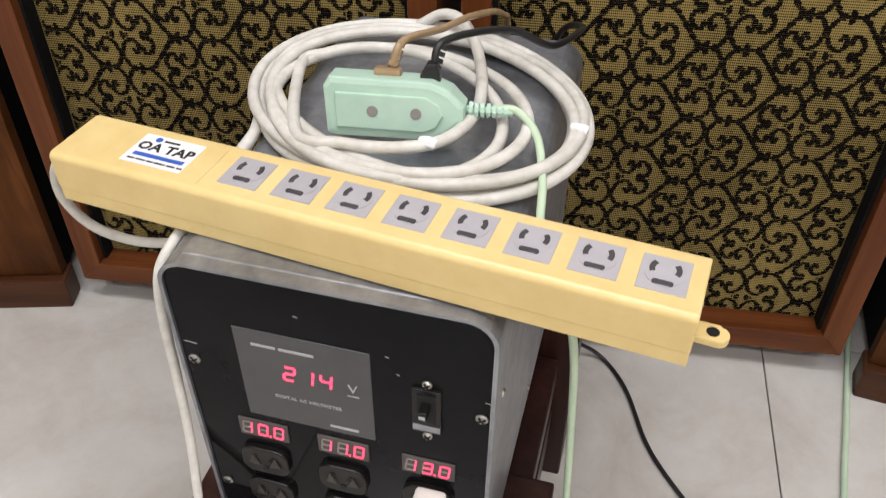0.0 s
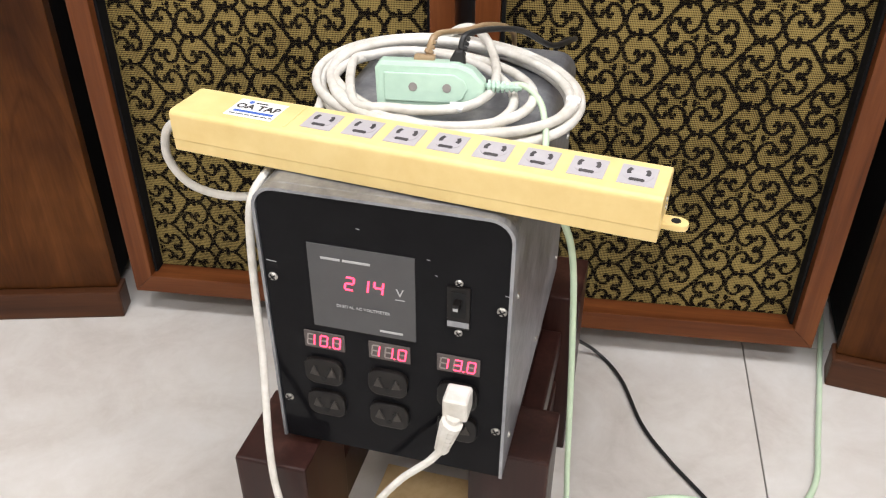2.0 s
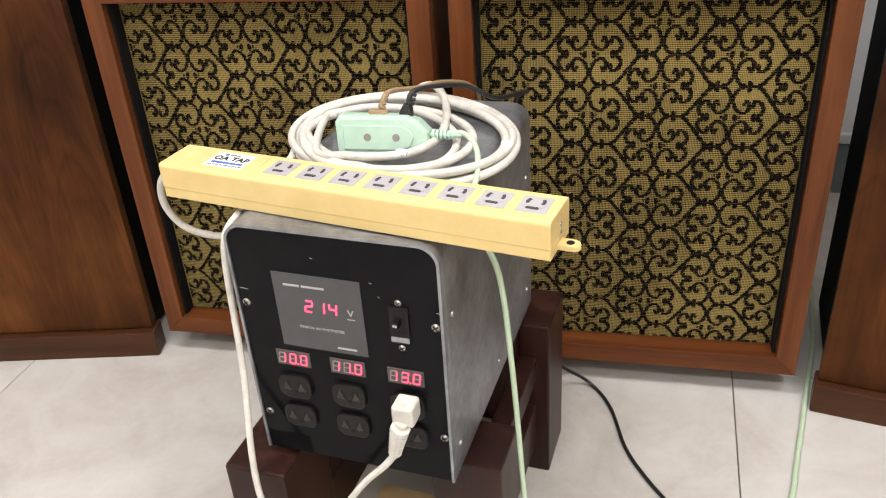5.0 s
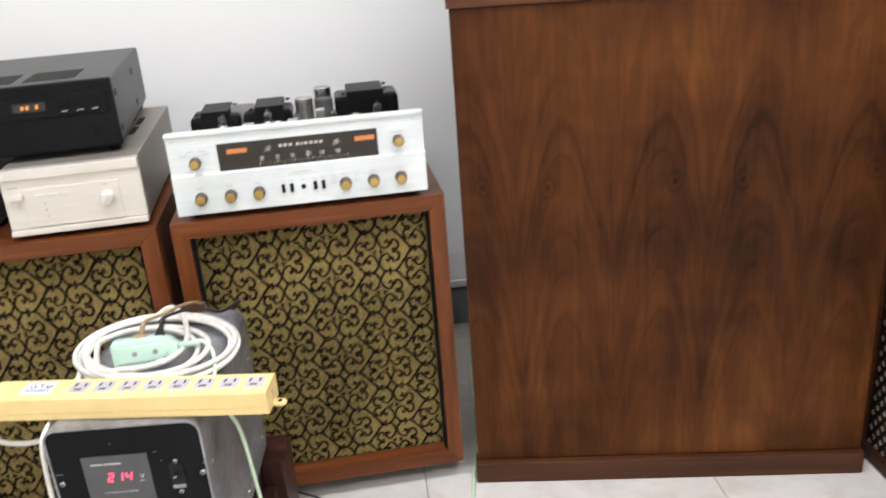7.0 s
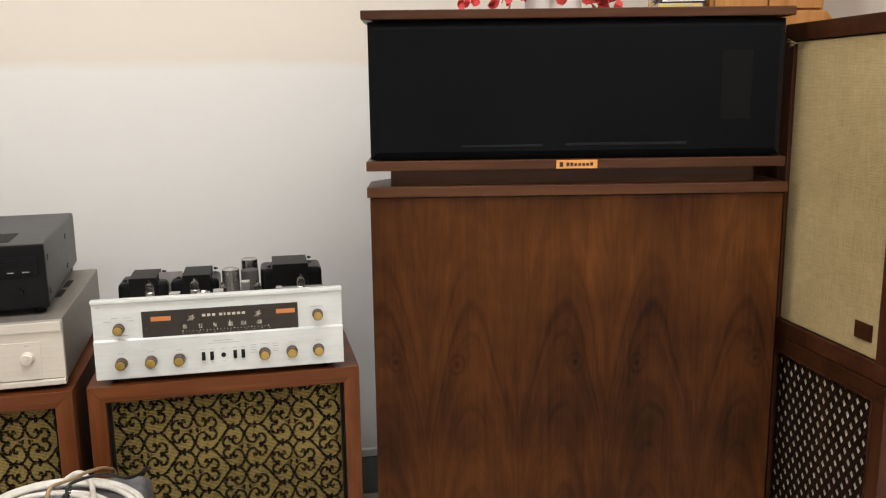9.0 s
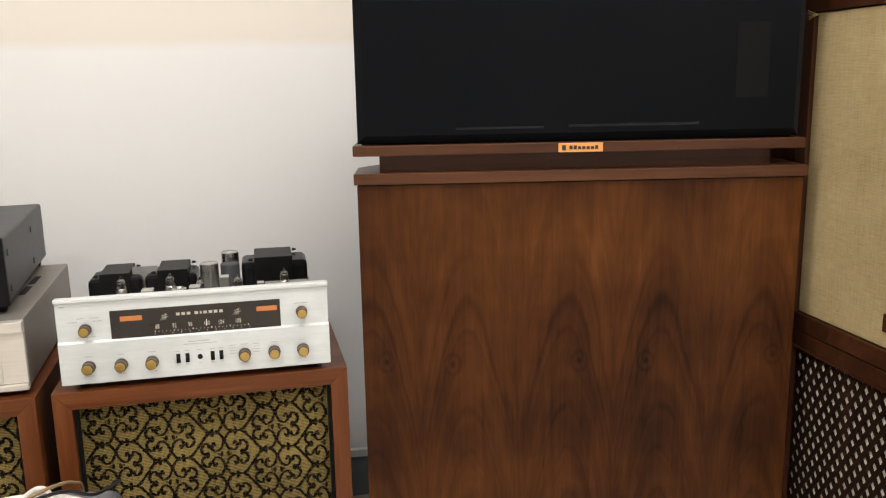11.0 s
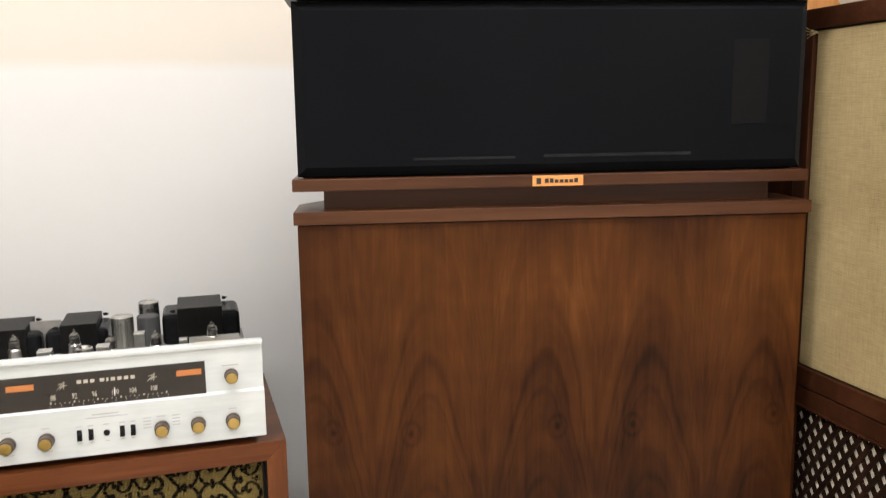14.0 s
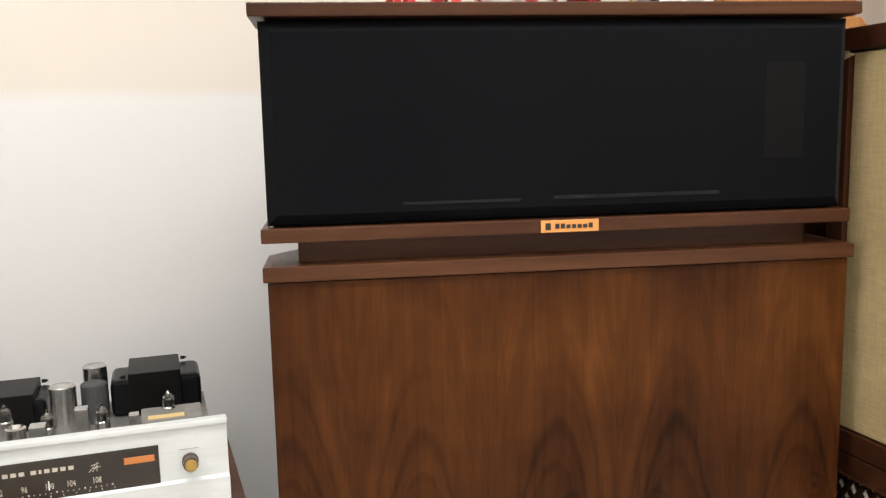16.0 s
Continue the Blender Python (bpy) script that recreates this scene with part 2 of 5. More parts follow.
def shaded_wall_paint(name):
    """Scuffed white paint; shade above a level line is put in as cream."""
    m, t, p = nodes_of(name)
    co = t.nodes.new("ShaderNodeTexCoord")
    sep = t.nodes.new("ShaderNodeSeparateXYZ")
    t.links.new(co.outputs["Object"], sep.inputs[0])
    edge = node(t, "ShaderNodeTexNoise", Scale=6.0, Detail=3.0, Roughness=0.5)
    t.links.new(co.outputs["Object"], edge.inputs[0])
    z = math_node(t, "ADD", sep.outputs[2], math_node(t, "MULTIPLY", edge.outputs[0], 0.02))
    # soft step from the white to the cream that stands for shade
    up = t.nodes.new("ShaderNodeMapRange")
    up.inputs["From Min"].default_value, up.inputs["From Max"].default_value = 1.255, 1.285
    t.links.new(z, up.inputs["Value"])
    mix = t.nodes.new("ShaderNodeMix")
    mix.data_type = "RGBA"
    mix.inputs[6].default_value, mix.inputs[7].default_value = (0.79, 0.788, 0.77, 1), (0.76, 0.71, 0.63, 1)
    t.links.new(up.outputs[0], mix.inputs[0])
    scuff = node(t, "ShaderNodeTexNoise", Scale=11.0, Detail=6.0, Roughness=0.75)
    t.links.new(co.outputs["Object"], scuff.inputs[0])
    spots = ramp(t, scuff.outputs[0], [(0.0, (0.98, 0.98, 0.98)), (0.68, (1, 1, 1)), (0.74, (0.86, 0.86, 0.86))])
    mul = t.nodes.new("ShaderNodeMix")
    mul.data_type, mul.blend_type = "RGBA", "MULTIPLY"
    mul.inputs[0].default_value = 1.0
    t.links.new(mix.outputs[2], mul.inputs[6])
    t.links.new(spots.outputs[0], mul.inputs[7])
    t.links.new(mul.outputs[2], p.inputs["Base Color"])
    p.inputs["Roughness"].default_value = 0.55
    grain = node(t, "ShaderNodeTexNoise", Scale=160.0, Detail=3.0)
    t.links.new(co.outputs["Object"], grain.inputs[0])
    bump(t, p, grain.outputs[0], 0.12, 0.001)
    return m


VENEER = figured_veneer("book_matched_walnut", 0.179, 0.072, 0.772)
WALNUT_H = wood("walnut_level", (0.03, 0.0105, 0.0045), (0.06, 0.0215, 0.0085), (0.095, 0.037, 0.015), 0)
FRAME_V = wood("cabinet_wood_upright", (0.055, 0.015, 0.0045), (0.115, 0.034, 0.0095), (0.185, 0.062, 0.019), 2)
FRAME_H = wood("cabinet_wood_level", (0.055, 0.015, 0.0045), (0.115, 0.034, 0.0095), (0.185, 0.062, 0.019), 0)
FRAME_D = wood("cabinet_wood_deep", (0.055, 0.015, 0.0045), (0.115, 0.034, 0.0095), (0.185, 0.062, 0.019), 1)
DARK_V = wood("dark_wood_upright", (0.02, 0.0065, 0.003), (0.04, 0.013, 0.0055), (0.07, 0.025, 0.01), 2)
DARK_D = wood("dark_wood_deep", (0.02, 0.0065, 0.003), (0.04, 0.013, 0.0055), (0.07, 0.025, 0.01), 1)
STAND = wood("stained_stand_wood", (0.012, 0.005, 0.004), (0.026, 0.009, 0.007), (0.06, 0.024, 0.017), 2, 0.4, 0.3)
CARVED = wood("carved_orange_wood", (0.3, 0.12, 0.03), (0.42, 0.19, 0.06), (0.52, 0.26, 0.09), 2)
PINE = wood("pine", (0.5, 0.33, 0.15), (0.6, 0.42, 0.21), (0.68, 0.5, 0.27), 2, 0.5, 0.1)
BLACK = plain("black_painted_board", (0.008, 0.008, 0.009), (0.012, 0.011, 0.010), 60, 0.75, spec=0.06)
GRILLE_BLACK = plain("black_grille_cloth", (0.0030, 0.0035, 0.0043), (0.0058, 0.0064, 0.0076), 500, 0.5, 0, 0.3, spread=0.1, big=2.0, spec=0.02)
GRILLE_BLACK.node_tree.nodes["Principled BSDF"].inputs["Sheen Weight"].default_value = 0.025
LINEN = woven("aged_linen", (0.2, 0.142, 0.062), (0.58, 0.46, 0.25), 0.0023, 0.0024, 0.9, 0.3, 0.5, 0.3, 0.84, 0.14)
GOLD_CLOTH = woven("gold_green_cloth", (0.008, 0.0062, 0.0022), (0.30, 0.22, 0.074), 0.0021, 0.0029, 0.9, 0.24, 0.55, 0.56, 0.92, 0.56)
THREAD = woven("brown_black_thread", (0.0012, 0.0009, 0.0007), (0.0065, 0.0046, 0.003), 0.0021, 0.0030, 0.9, 0.3)
TILE = tile_stone("polished_beige_tile")
GROUT = plain("grout", (0.2, 0.18, 0.15), (0.3, 0.27, 0.23), 80, 0.9)
PAINT = shaded_wall_paint("shaded_wall_paint")
SKIRT = plain("grey_green_skirting", (0.16, 0.19, 0.2), (0.22, 0.25, 0.26), 30, 0.5)
TRIM = plain("white_trim", (0.62, 0.64, 0.63), (0.72, 0.73, 0.72), 30, 0.5)
CEIL = plain("ceiling_white", (0.72, 0.71, 0.68), (0.78, 0.77, 0.74), 30, 0.8)


# ---- mesh helpers ----
def part(name, bm, material, parent, label="", smooth=False, kind=""):
    me = bpy.data.meshes.new(name)
    bm.to_mesh(me)
    bm.free()
    me.materials.append(material)
    if smooth:
        me.shade_smooth()
    ob = new(name, me)
    ob.parent = parent
    return tagged(ob, label, kind=kind)


def thing(name, m, label, category, group="", kind=""):
    ob = new(name)
    ob.empty_display_size = 0.05
    ob.matrix_basis = m
    return tagged(ob, label, category, group, kind)


def box(x0, x1, y0, y1, z0, z1, bevel=0.0, seg=2, into=None):
    bm = into or bmesh.new()
    made = bmesh.ops.create_cube(bm, size=1.0, matrix=Matrix.Translation(((x0 + x1) / 2, (y0 + y1) / 2, (z0 + z1) / 2)) @ Matrix.Diagonal((x1 - x0, y1 - y0, z1 - z0, 1)))
    if bevel:
        edges = list({e for v in made["verts"] for e in v.link_edges})
        bmesh.ops.bevel(bm, geom=edges, offset=bevel, segments=seg, profile=0.6, affect="EDGES")
    return bm


def prism(points, a0, a1, axis=1, bevel=0.0, into=None):
    """A flat outline drawn out from a0 to a1 along an axis; the outline lies in the other two, in order."""
    bm = into or bmesh.new()

    def at(p, a):
        q = list(p)
        q.insert(axis, a)
        return q

    low = [bm.verts.new(at(p, a0)) for p in points]
    high = [bm.verts.new(at(p, a1)) for p in points]
    n = len(points)
    faces = [bm.faces.new(low), bm.faces.new(high[::-1])]
    faces += [bm.faces.new((low[k], high[k], high[(k + 1) % n], low[(k + 1) % n])) for k in range(n)]
    bmesh.ops.recalc_face_normals(bm, faces=faces)
    if bevel:
        edges = [e for f in faces[:2] for e in f.edges]
        bmesh.ops.bevel(bm, geom=list(set(edges)), offset=bevel, segments=2, profile=0.6, affect="EDGES")
    return bm


def round_rect(w, h, r, n=5, cx=0.0, cz=0.0):
    out = []
    for k, (sx, sz) in enumerate(((1, -1), (1, 1), (-1, 1), (-1, -1))):
        for i in range(n + 1):
            a = radians(-90 + 90 * k + 90 * i / n)
            out.append((cx + sx * (w / 2 - r) + r * math.cos(a), cz + sz * (h / 2 - r) + r * math.sin(a)))
    return out


def lathe(profile, m=Matrix(), n=24, into=None):
    """A profile of (radius, height) turned round z, then set at m."""
    bm = into or bmesh.new()
    rings = [[bm.verts.new(m @ Vector((r * math.cos(2 * math.pi * k / n), r * math.sin(2 * math.pi * k / n), z))) for k in range(n)] for r, z in profile]
    for a, b in zip(rings, rings[1:]):
        for k in range(n):
            bm.faces.new((a[k], a[(k + 1) % n], b[(k + 1) % n], b[k]))
    bm.faces.new(rings[0][::-1])
    bm.faces.new(rings[-1])
    return bm


def spline(points, steps=8, closed=False):
    """Catmull-Rom through the points."""
    p = [Vector(q) for q in points]
    n = len(p)
    out = []
    for i in range(n if closed else n - 1):
        a, b, c, d = (p[(i + k) % n] if closed else p[min(max(i + k, 0), n - 1)] for k in (-1, 0, 1, 2))
        for s in range(steps):
            t = s / steps
            out.append(0.5 * (2 * b + (c - a) * t + (2 * a - 5 * b + 4 * c - d) * t * t + (3 * b - a - 3 * c + d) * t**3))
    if not closed:
        out.append(p[-1])
    return out


def tube(points, radius, sides=10, steps=8, closed=False, into=None, smooth_path=True):
    bm = into or bmesh.new()
    path = spline(points, steps, closed) if smooth_path else [Vector(q) for q in points]
    n = len(path)
    normal = Vector((0, 0, 1))
    rings = []
    for i in range(n):
        ahead = (path[(i + 1) % n] - path[i - 1]) if closed else (path[min(i + 1, n - 1)] - path[max(i - 1, 0)])
        ahead.normalize()
        side = ahead.cross(normal)
        if side.length < 1e-4:
            side = ahead.cross(Vector((1, 0, 0)))
        side.normalize()
        normal = side.cross(ahead).normalized()
        r = radius(i / max(n - 1, 1)) if callable(radius) else radius
        rings.append([bm.verts.new(path[i] + r * (math.cos(2 * math.pi * k / sides) * side + math.sin(2 * math.pi * k / sides) * normal)) for k in range(sides)])
    for i in range(n if closed else n - 1):
        a, b = rings[i], rings[(i + 1) % n]
        for k in range(sides):
            bm.faces.new((a[k], a[(k + 1) % sides], b[(k + 1) % sides], b[k]))
    if not closed:
        bm.faces.new(rings[0][::-1])
        bm.faces.new(rings[-1])
    bmesh.ops.recalc_face_normals(bm, faces=bm.faces[:])
    return bm


def lettering(text, size, m, depth=0.0002, align="CENTER", bold=0.0):
    """Built-in font, turned into a mesh that lies in local x and y and is set at m."""
    cu = bpy.data.curves.new("lettering", "FONT")
    cu.body, cu.size, cu.extrude, cu.align_x, cu.align_y, cu.resolution_u, cu.offset = text, size, depth, align, "CENTER", 2, bold
    ob = new("lettering", cu)
    dg = bpy.context.evaluated_depsgraph_get()
    me = bpy.data.meshes.new_from_object(ob.evaluated_get(dg))
    bm = bmesh.new()
    bm.from_mesh(me)
    bm.transform(m)
    bpy.data.objects.remove(ob)
    bpy.data.curves.remove(cu)
    bpy.data.meshes.remove(me)
    return bm


FACE = pose(0, 0, 0, 90, 0, 0)  # text that faces -y


# ---- the setting ----
def setting(name, bm, material, label, category):
    me = bpy.data.meshes.new(name)
    bm.transform(ROOM)
    bm.to_mesh(me)
    bm.free()
    me.materials.append(material)
    return tagged(new(name, me), label, category, kind="structure")


floor = setting("floor", box(U0 - 0.1, U1 + 0.1, V0 - 0.1, V1 + 0.1, -0.12, -0.006), GROUT, "polished beige stone-look tile floor with thin joints", "floor")
setting("wall_north", box(U0 - 0.12, U1 + 0.12, V1, V1 + 0.12, -0.12, TOP), PAINT, "white wall with shade painted cream on its upper part and faint scuffs", "wall")
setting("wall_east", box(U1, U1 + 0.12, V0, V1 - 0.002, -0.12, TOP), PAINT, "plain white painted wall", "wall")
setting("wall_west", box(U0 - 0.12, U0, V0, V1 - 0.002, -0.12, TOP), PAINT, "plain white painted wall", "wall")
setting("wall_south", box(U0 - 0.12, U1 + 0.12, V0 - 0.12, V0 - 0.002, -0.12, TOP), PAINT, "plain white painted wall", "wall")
setting("ceiling", box(U0 - 0.12, U1 + 0.12, V0 - 0.12, V1 + 0.12, TOP + 0.002, TOP + 0.1), CEIL, "plain white ceiling", "ceiling")
setting("baseboard", box(U0 + 0.002, U1 - 0.002, V1 - 0.014, V1 - 0.002, -0.004, 0.118, 0.002), SKIRT, "grey-green skirting along the wall", "baseboard")
setting("trim", box(U0 + 0.002, U1 - 0.002, V1 - 0.02, V1 - 0.002, 0.12, 0.142, 0.003), TRIM, "white moulding on top of the skirting", "trim")


# ---- corner horn loudspeakers ----
GHOST = plain("horn_seen_through_cloth", (0.0058, 0.0058, 0.0062), (0.0085, 0.0082, 0.0082), 60, 0.8, spec=0.05)
GHOST_PALE = plain("horn_lip_seen_through_cloth", (0.008, 0.0085, 0.0095), (0.024, 0.025, 0.027), 24, 0.8, spec=0.05)
BADGE = plain("orange_badge", (0.62, 0.25, 0.06), (0.72, 0.32, 0.09), 90, 0.4)
INK = plain("dark_ink", (0.012, 0.01, 0.009), (0.03, 0.025, 0.02), 90, 0.5)


def horn_cabinet(m, with_top, label):
    """Bass cabinet with a figured front, dark recessed flanks that taper to the rear, a plinth and, where seen, the treble cabinet on it."""
    w, e = 0.7901, 0.0082  # the bass cabinet reaches a little further than the treble one
    root = thing("corner_horn_speaker", m, label, "loudspeaker", "pair of corner horn loudspeakers")
    part("front_panel", box(0.003, w + e - 0.003, 0.002, 0.022, 0.052, 0.9850, 0.0012), VENEER, root, "book-matched figured walnut front")
    part("flank", prism([(0.018, 0.024), (w - 0.014, 0.024), (w - 0.018, 0.22), (w / 2 + 0.12, 0.46), (w / 2 - 0.12, 0.46), (0.03, 0.31), (-0.004, 0.27)], 0.02, 0.9765, 2), BLACK, root, "black side openings")
    part("plinth", box(-0.002, w + e + 0.002, -0.012, 0.03, 0.0, 0.05, 0.004), WALNUT_H, root)
    part("ledge", prism([(-0.002, -0.004), (w + e + 0.002, -0.004), (w + e + 0.002, 0.11), (w / 2 + 0.14, 0.48), (w / 2 - 0.14, 0.48), (-0.002, 0.11)], 0.9865, 1.0060, 2, 0.0015), WALNUT_H, root)
    if not with_top:
        return root
    part("neck", prism([(0.042, 0.036), (w - 0.042, 0.036), (w - 0.042, 0.14), (w / 2 + 0.14, 0.44), (w / 2 - 0.14, 0.44), (0.042, 0.14)], 1.0060, 1.0364, 2), WALNUT_H, root)
    part("shelf_board", prism([(-0.002, -0.004), (w + 0.002, -0.004), (w + 0.002, 0.11), (w / 2 + 0.14, 0.48), (w / 2 - 0.14, 0.48), (-0.002, 0.11)], 1.0364, 1.0549, 2, 0.002), WALNUT_H, root)
    part("treble_box", prism([(0.012, 0.03), (w - 0.012, 0.03), (w - 0.012, 0.15), (w / 2 + 0.14, 0.46), (w / 2 - 0.14, 0.46), (0.012, 0.15)], 1.0549, 1.3124, 2), BLACK, root)
    g = bmesh.new()
    x0, x1, z0, z1, c = 0.006, w - 0.006, 1.0574, 1.3104, 0.014
    outer = [g.verts.new(q) for q in ((x0, 0.028, z0), (x1, 0.028, z0), (x1, 0.028, z1), (x0, 0.028, z1))]
    mid = [g.verts.new(q) for q in ((x0, 0.012, z0), (x1, 0.012, z0), (x1, 0.012, z1), (x0, 0.012, z1))]
    inner = [g.verts.new(q) for q in ((x0 + c, -0.002, z0 + c), (x1 - c, -0.002, z0 + c), (x1 - c, -0.002, z1 - c), (x0 + c, -0.002, z1 - c))]
    for a, b in ((outer, mid), (mid, inner)):
        for k in range(4):
            g.faces.new((a[k], a[(k + 1) % 4], b[(k + 1) % 4], b[k]))
    g.faces.new(inner)
    g.faces.new(outer[::-1])
    bmesh.ops.recalc_face_normals(g, faces=g.faces[:])
    grille = part("grille", g, GRILLE_BLACK, root, "black cloth grille with bevelled edges")
    for xa, xb, za, zb in ((0.178, 0.331, 1.0794, 1.0834), (0.375, 0.603, 1.0804, 1.0854), (0.664, 0.721, 1.1259, 1.2529)):
        part("horn_edge", box(xa, xb, -0.0027, -0.001, za, zb, 0.0004), GHOST if zb - za > 0.1 else GHOST_PALE, grille, "horn edge showing faintly through the cloth")
    part("top_board", prism([(-0.005, -0.006), (w + 0.005, -0.006), (w + 0.005, 0.12), (w / 2 + 0.15, 0.5), (w / 2 - 0.15, 0.5), (-0.005, 0.12)], 1.3139, 1.3307, 2, 0.002), WALNUT_H, root)
    badge = part("badge", box(0.3567, 0.4347, -0.0065, -0.004, 1.0374, 1.0534, 0.0006), BADGE, root, "orange maker's badge")
    mark = box(0.3627, 0.3697, -0.0072, -0.0064, 1.0409, 1.0499)
    for k in range(7):
        box(0.3757 + 0.0075 * k, 0.3812 + 0.0075 * k, -0.0072, -0.0064, 1.0424, 1.0489 if k in (0, 1, 6) else 1.0474, into=mark)
    part("mark", mark, INK, badge)
    return root


horn_cabinet(pose(0.6569, 1.1734, 0, 0, 0, 5.74), True, "tall walnut corner horn loudspeaker with black upper grille")
yaw = 28.5
horn_cabinet(pose(-0.3860 - 0.7983 * math.cos(radians(yaw)), 0.8423 - 0.7983 * math.sin(radians(yaw)), 0, 0, 0, yaw), False, "walnut bass cabinet of a corner horn loudspeaker")


# ---- bookshelf loudspeakers with patterned cloth ----
def scroll_motif():
    """One butterfly motif of the cloth with its share of the ogee lattice, as strokes (points, width)."""
    w = 0.0050
    strokes = []
    for sx in (-1, 1):
        for sz in (-1, 1):
            f = lambda pts: [(sx * a, sz * b) for a, b in pts]
            strokes += [
                # from the tie to the neck, then down into the other wing and up again into a curled leaf
                (f([(0.0200, 0.0455), (0.0120, 0.0445), (0.0062, 0.0402), (0.0, 0.0290), (-0.0034, 0.0187), (-0.0070, 0.0108), (-0.0145, 0.0066), (-0.0208, 0.0098), (-0.0222, 0.0175), (-0.0192, 0.0248), (-0.0158, 0.0190)]), w * 0.92),
                # scalloped rim of the wing, with a small hook at its waist
                (f([(0.0272, 0.0165), (0.0285, 0.0228), (0.0335, 0.0238), (0.0385, 0.0190), (0.0408, 0.0110), (0.0365, 0.0035), (0.0290, 0.0030)]), w),
                (f([(0.0200, 0.0405), (0.0200, 0.0508)]), w * 1.15),
                (f([(0.0105, 0.0478), (0.0155, 0.0478)]), w * 0.4),
                (f([(0.0245, 0.0478), (0.0320, 0.0478)]), w * 0.4),
            ]
        strokes.append(([(sx * 0.0056, 0.0030), (sx * 0.0062, -0.0030)], w * 0.95))
        strokes.append(([(sx * 0.0115, 0.0), (sx * 0.0165, 0.0)], w * 0.42))
    for sz in (-1, 1):
        strokes.append(([(0.0200, sz * 0.0455), (0.0275, sz * 0.0462), (0.0345, sz * 0.0432), (0.0430, sz * 0.0325), (0.0535, sz * 0.0175), (0.0625, sz * 0.0045), (0.0725, 0.0)], w))
    return strokes


def scroll_pattern(x0, x1, z0, z1, y, ox, oz):
    """The motif in staggered rows, woven: dark runs of thread on a grid of picks, so every outline steps."""
    px, pz = 0.095, 0.0434
    nx, nz = 104, 42
    dots = []
    for pts, width in scroll_motif():
        dots += [(v.x, v.z, width / 2) for v in spline([(a, 0, b) for a, b in pts], 7)]
    dots = np.array(dots) * (1.03, 0.943, 1.0)
    gx, gz = np.meshgrid((np.arange(nx) + 0.5) * 2 * px / nx, (np.arange(nz) + 0.5) * 2 * pz / nz)
    near = np.full(gx.shape, 1.0)
    for i in range(-2, 5):
        for j in range(-2, 5):
            if (i + j) % 2 == 0:
                for cx, cz, r in dots + np.array((i * px, j * pz, 0)):
                    if -0.01 < cx < 2 * px + 0.01 and -0.01 < cz < 2 * pz + 0.01:
                        near = np.minimum(near, np.hypot(gx - cx, gz - cz) - r)
    dark = near < 0.0
    rng = random.Random(31)
    sx, sz = 2 * px / nx, 2 * pz / nz
    verts, faces = [], []
    for row in range(int((z0 - oz) // sz) + 1, int((z1 - oz) // sz)):
        line = dark[row % nz]
        start = None
        last = int((x1 - ox) // sx)
        for col in range(int((x0 - ox) // sx) + 1, last + 1):
            on = bool(line[col % nx]) and col < last
            if on and start is None:
                start = col
            elif not on and start is not None:
                a, b = ox + start * sx - rng.uniform(0, 0.0007), ox + col * sx + rng.uniform(0, 0.0007)
                lo, hi = oz + row * sz + rng.uniform(0, 0.00025), oz + (row + 1) * sz - rng.uniform(0, 0.0003)
                k = len(verts)
                lift = y - rng.uniform(0, 0.0003)
                verts += [(a, lift, lo), (b, lift, lo), (b, lift, hi), (a, lift, hi)]
                faces.append((k, k + 1, k + 2, k + 3))
                start = None
    me = bpy.data.meshes.new("woven_scroll")
    me.from_pydata(verts, [], faces)
    bm = bmesh.new()
    bm.from_mesh(me)
    bpy.data.meshes.remove(me)
    return bm


def cloth_speaker(m, ox, oz):
    """Deep wooden frame, recessed patterned cloth, low dark base."""
    w, z0, z1, deep, f, rec = 0.5089, 0.0443, 0.6484, 0.40, 0.0312, 0.034
    root = thing("bookshelf_speaker", m, "wooden loudspeaker with gold and black scroll-patterned cloth front", "loudspeaker", "pair of patterned cloth loudspeakers")
    part("top_panel", prism([(0, z1), (f, z1 - f), (w - f, z1 - f), (w, z1)], 0, deep, 1, 0.0012), FRAME_H, root)
    part("bottom_panel", prism([(0, z0), (w, z0), (w - f, z0 + f), (f, z0 + f)], 0, deep, 1, 0.0012), FRAME_H, root)
    part("side_panel", prism([(0, z0), (f, z0 + f), (f, z1 - f), (0, z1)], 0, deep, 1, 0.0012), FRAME_V, root)
    part("side_panel", prism([(w, z0), (w, z1), (w - f, z1 - f), (w - f, z0 + f)], 0, deep, 1, 0.0012), FRAME_V, root)
    part("back_panel", box(f, w - f, deep - 0.02, deep - 0.002, z0 + f, z1 - f), BLACK, root)
    # black strips stand in for the shade in the gap beside the cloth
    for x in (f + 0.001, w - f - 0.005):
        part("gap_shade_strip", box(x, x + 0.004, 0.012, rec + 0.01, z0 + f + 0.001, z1 - f - 0.001), BLACK, root, "black strip standing in for the shadow gap beside the cloth")
    cloth = part("grille_cloth", box(f + 0.005, w - f - 0.005, rec, rec + 0.012, z0 + f + 0.001, z1 - f - 0.001), GOLD_CLOTH, root, "gold-green woven cloth")
    pattern = scroll_pattern(f + 0.006, w - f - 0.006, z0 + f, z1 - f, rec - 0.0006, ox, oz)
    part("woven_scroll", pattern, THREAD, cloth, "black scrolled trellis pattern", kind="stuff")
    part("base", box(0.06, w - 0.06, 0.075, deep - 0.03, 0.0, z0 - 0.001), BLACK, root)
    return root


cloth_speaker(pose(-0.3632, 0.8555, 0, 0, 0, 18.08), 0.1285, 0.5020)
cloth_speaker(pose(0.1425, 1.0248, 0, 0, 0, 17.86), 0.3740, 0.4475)


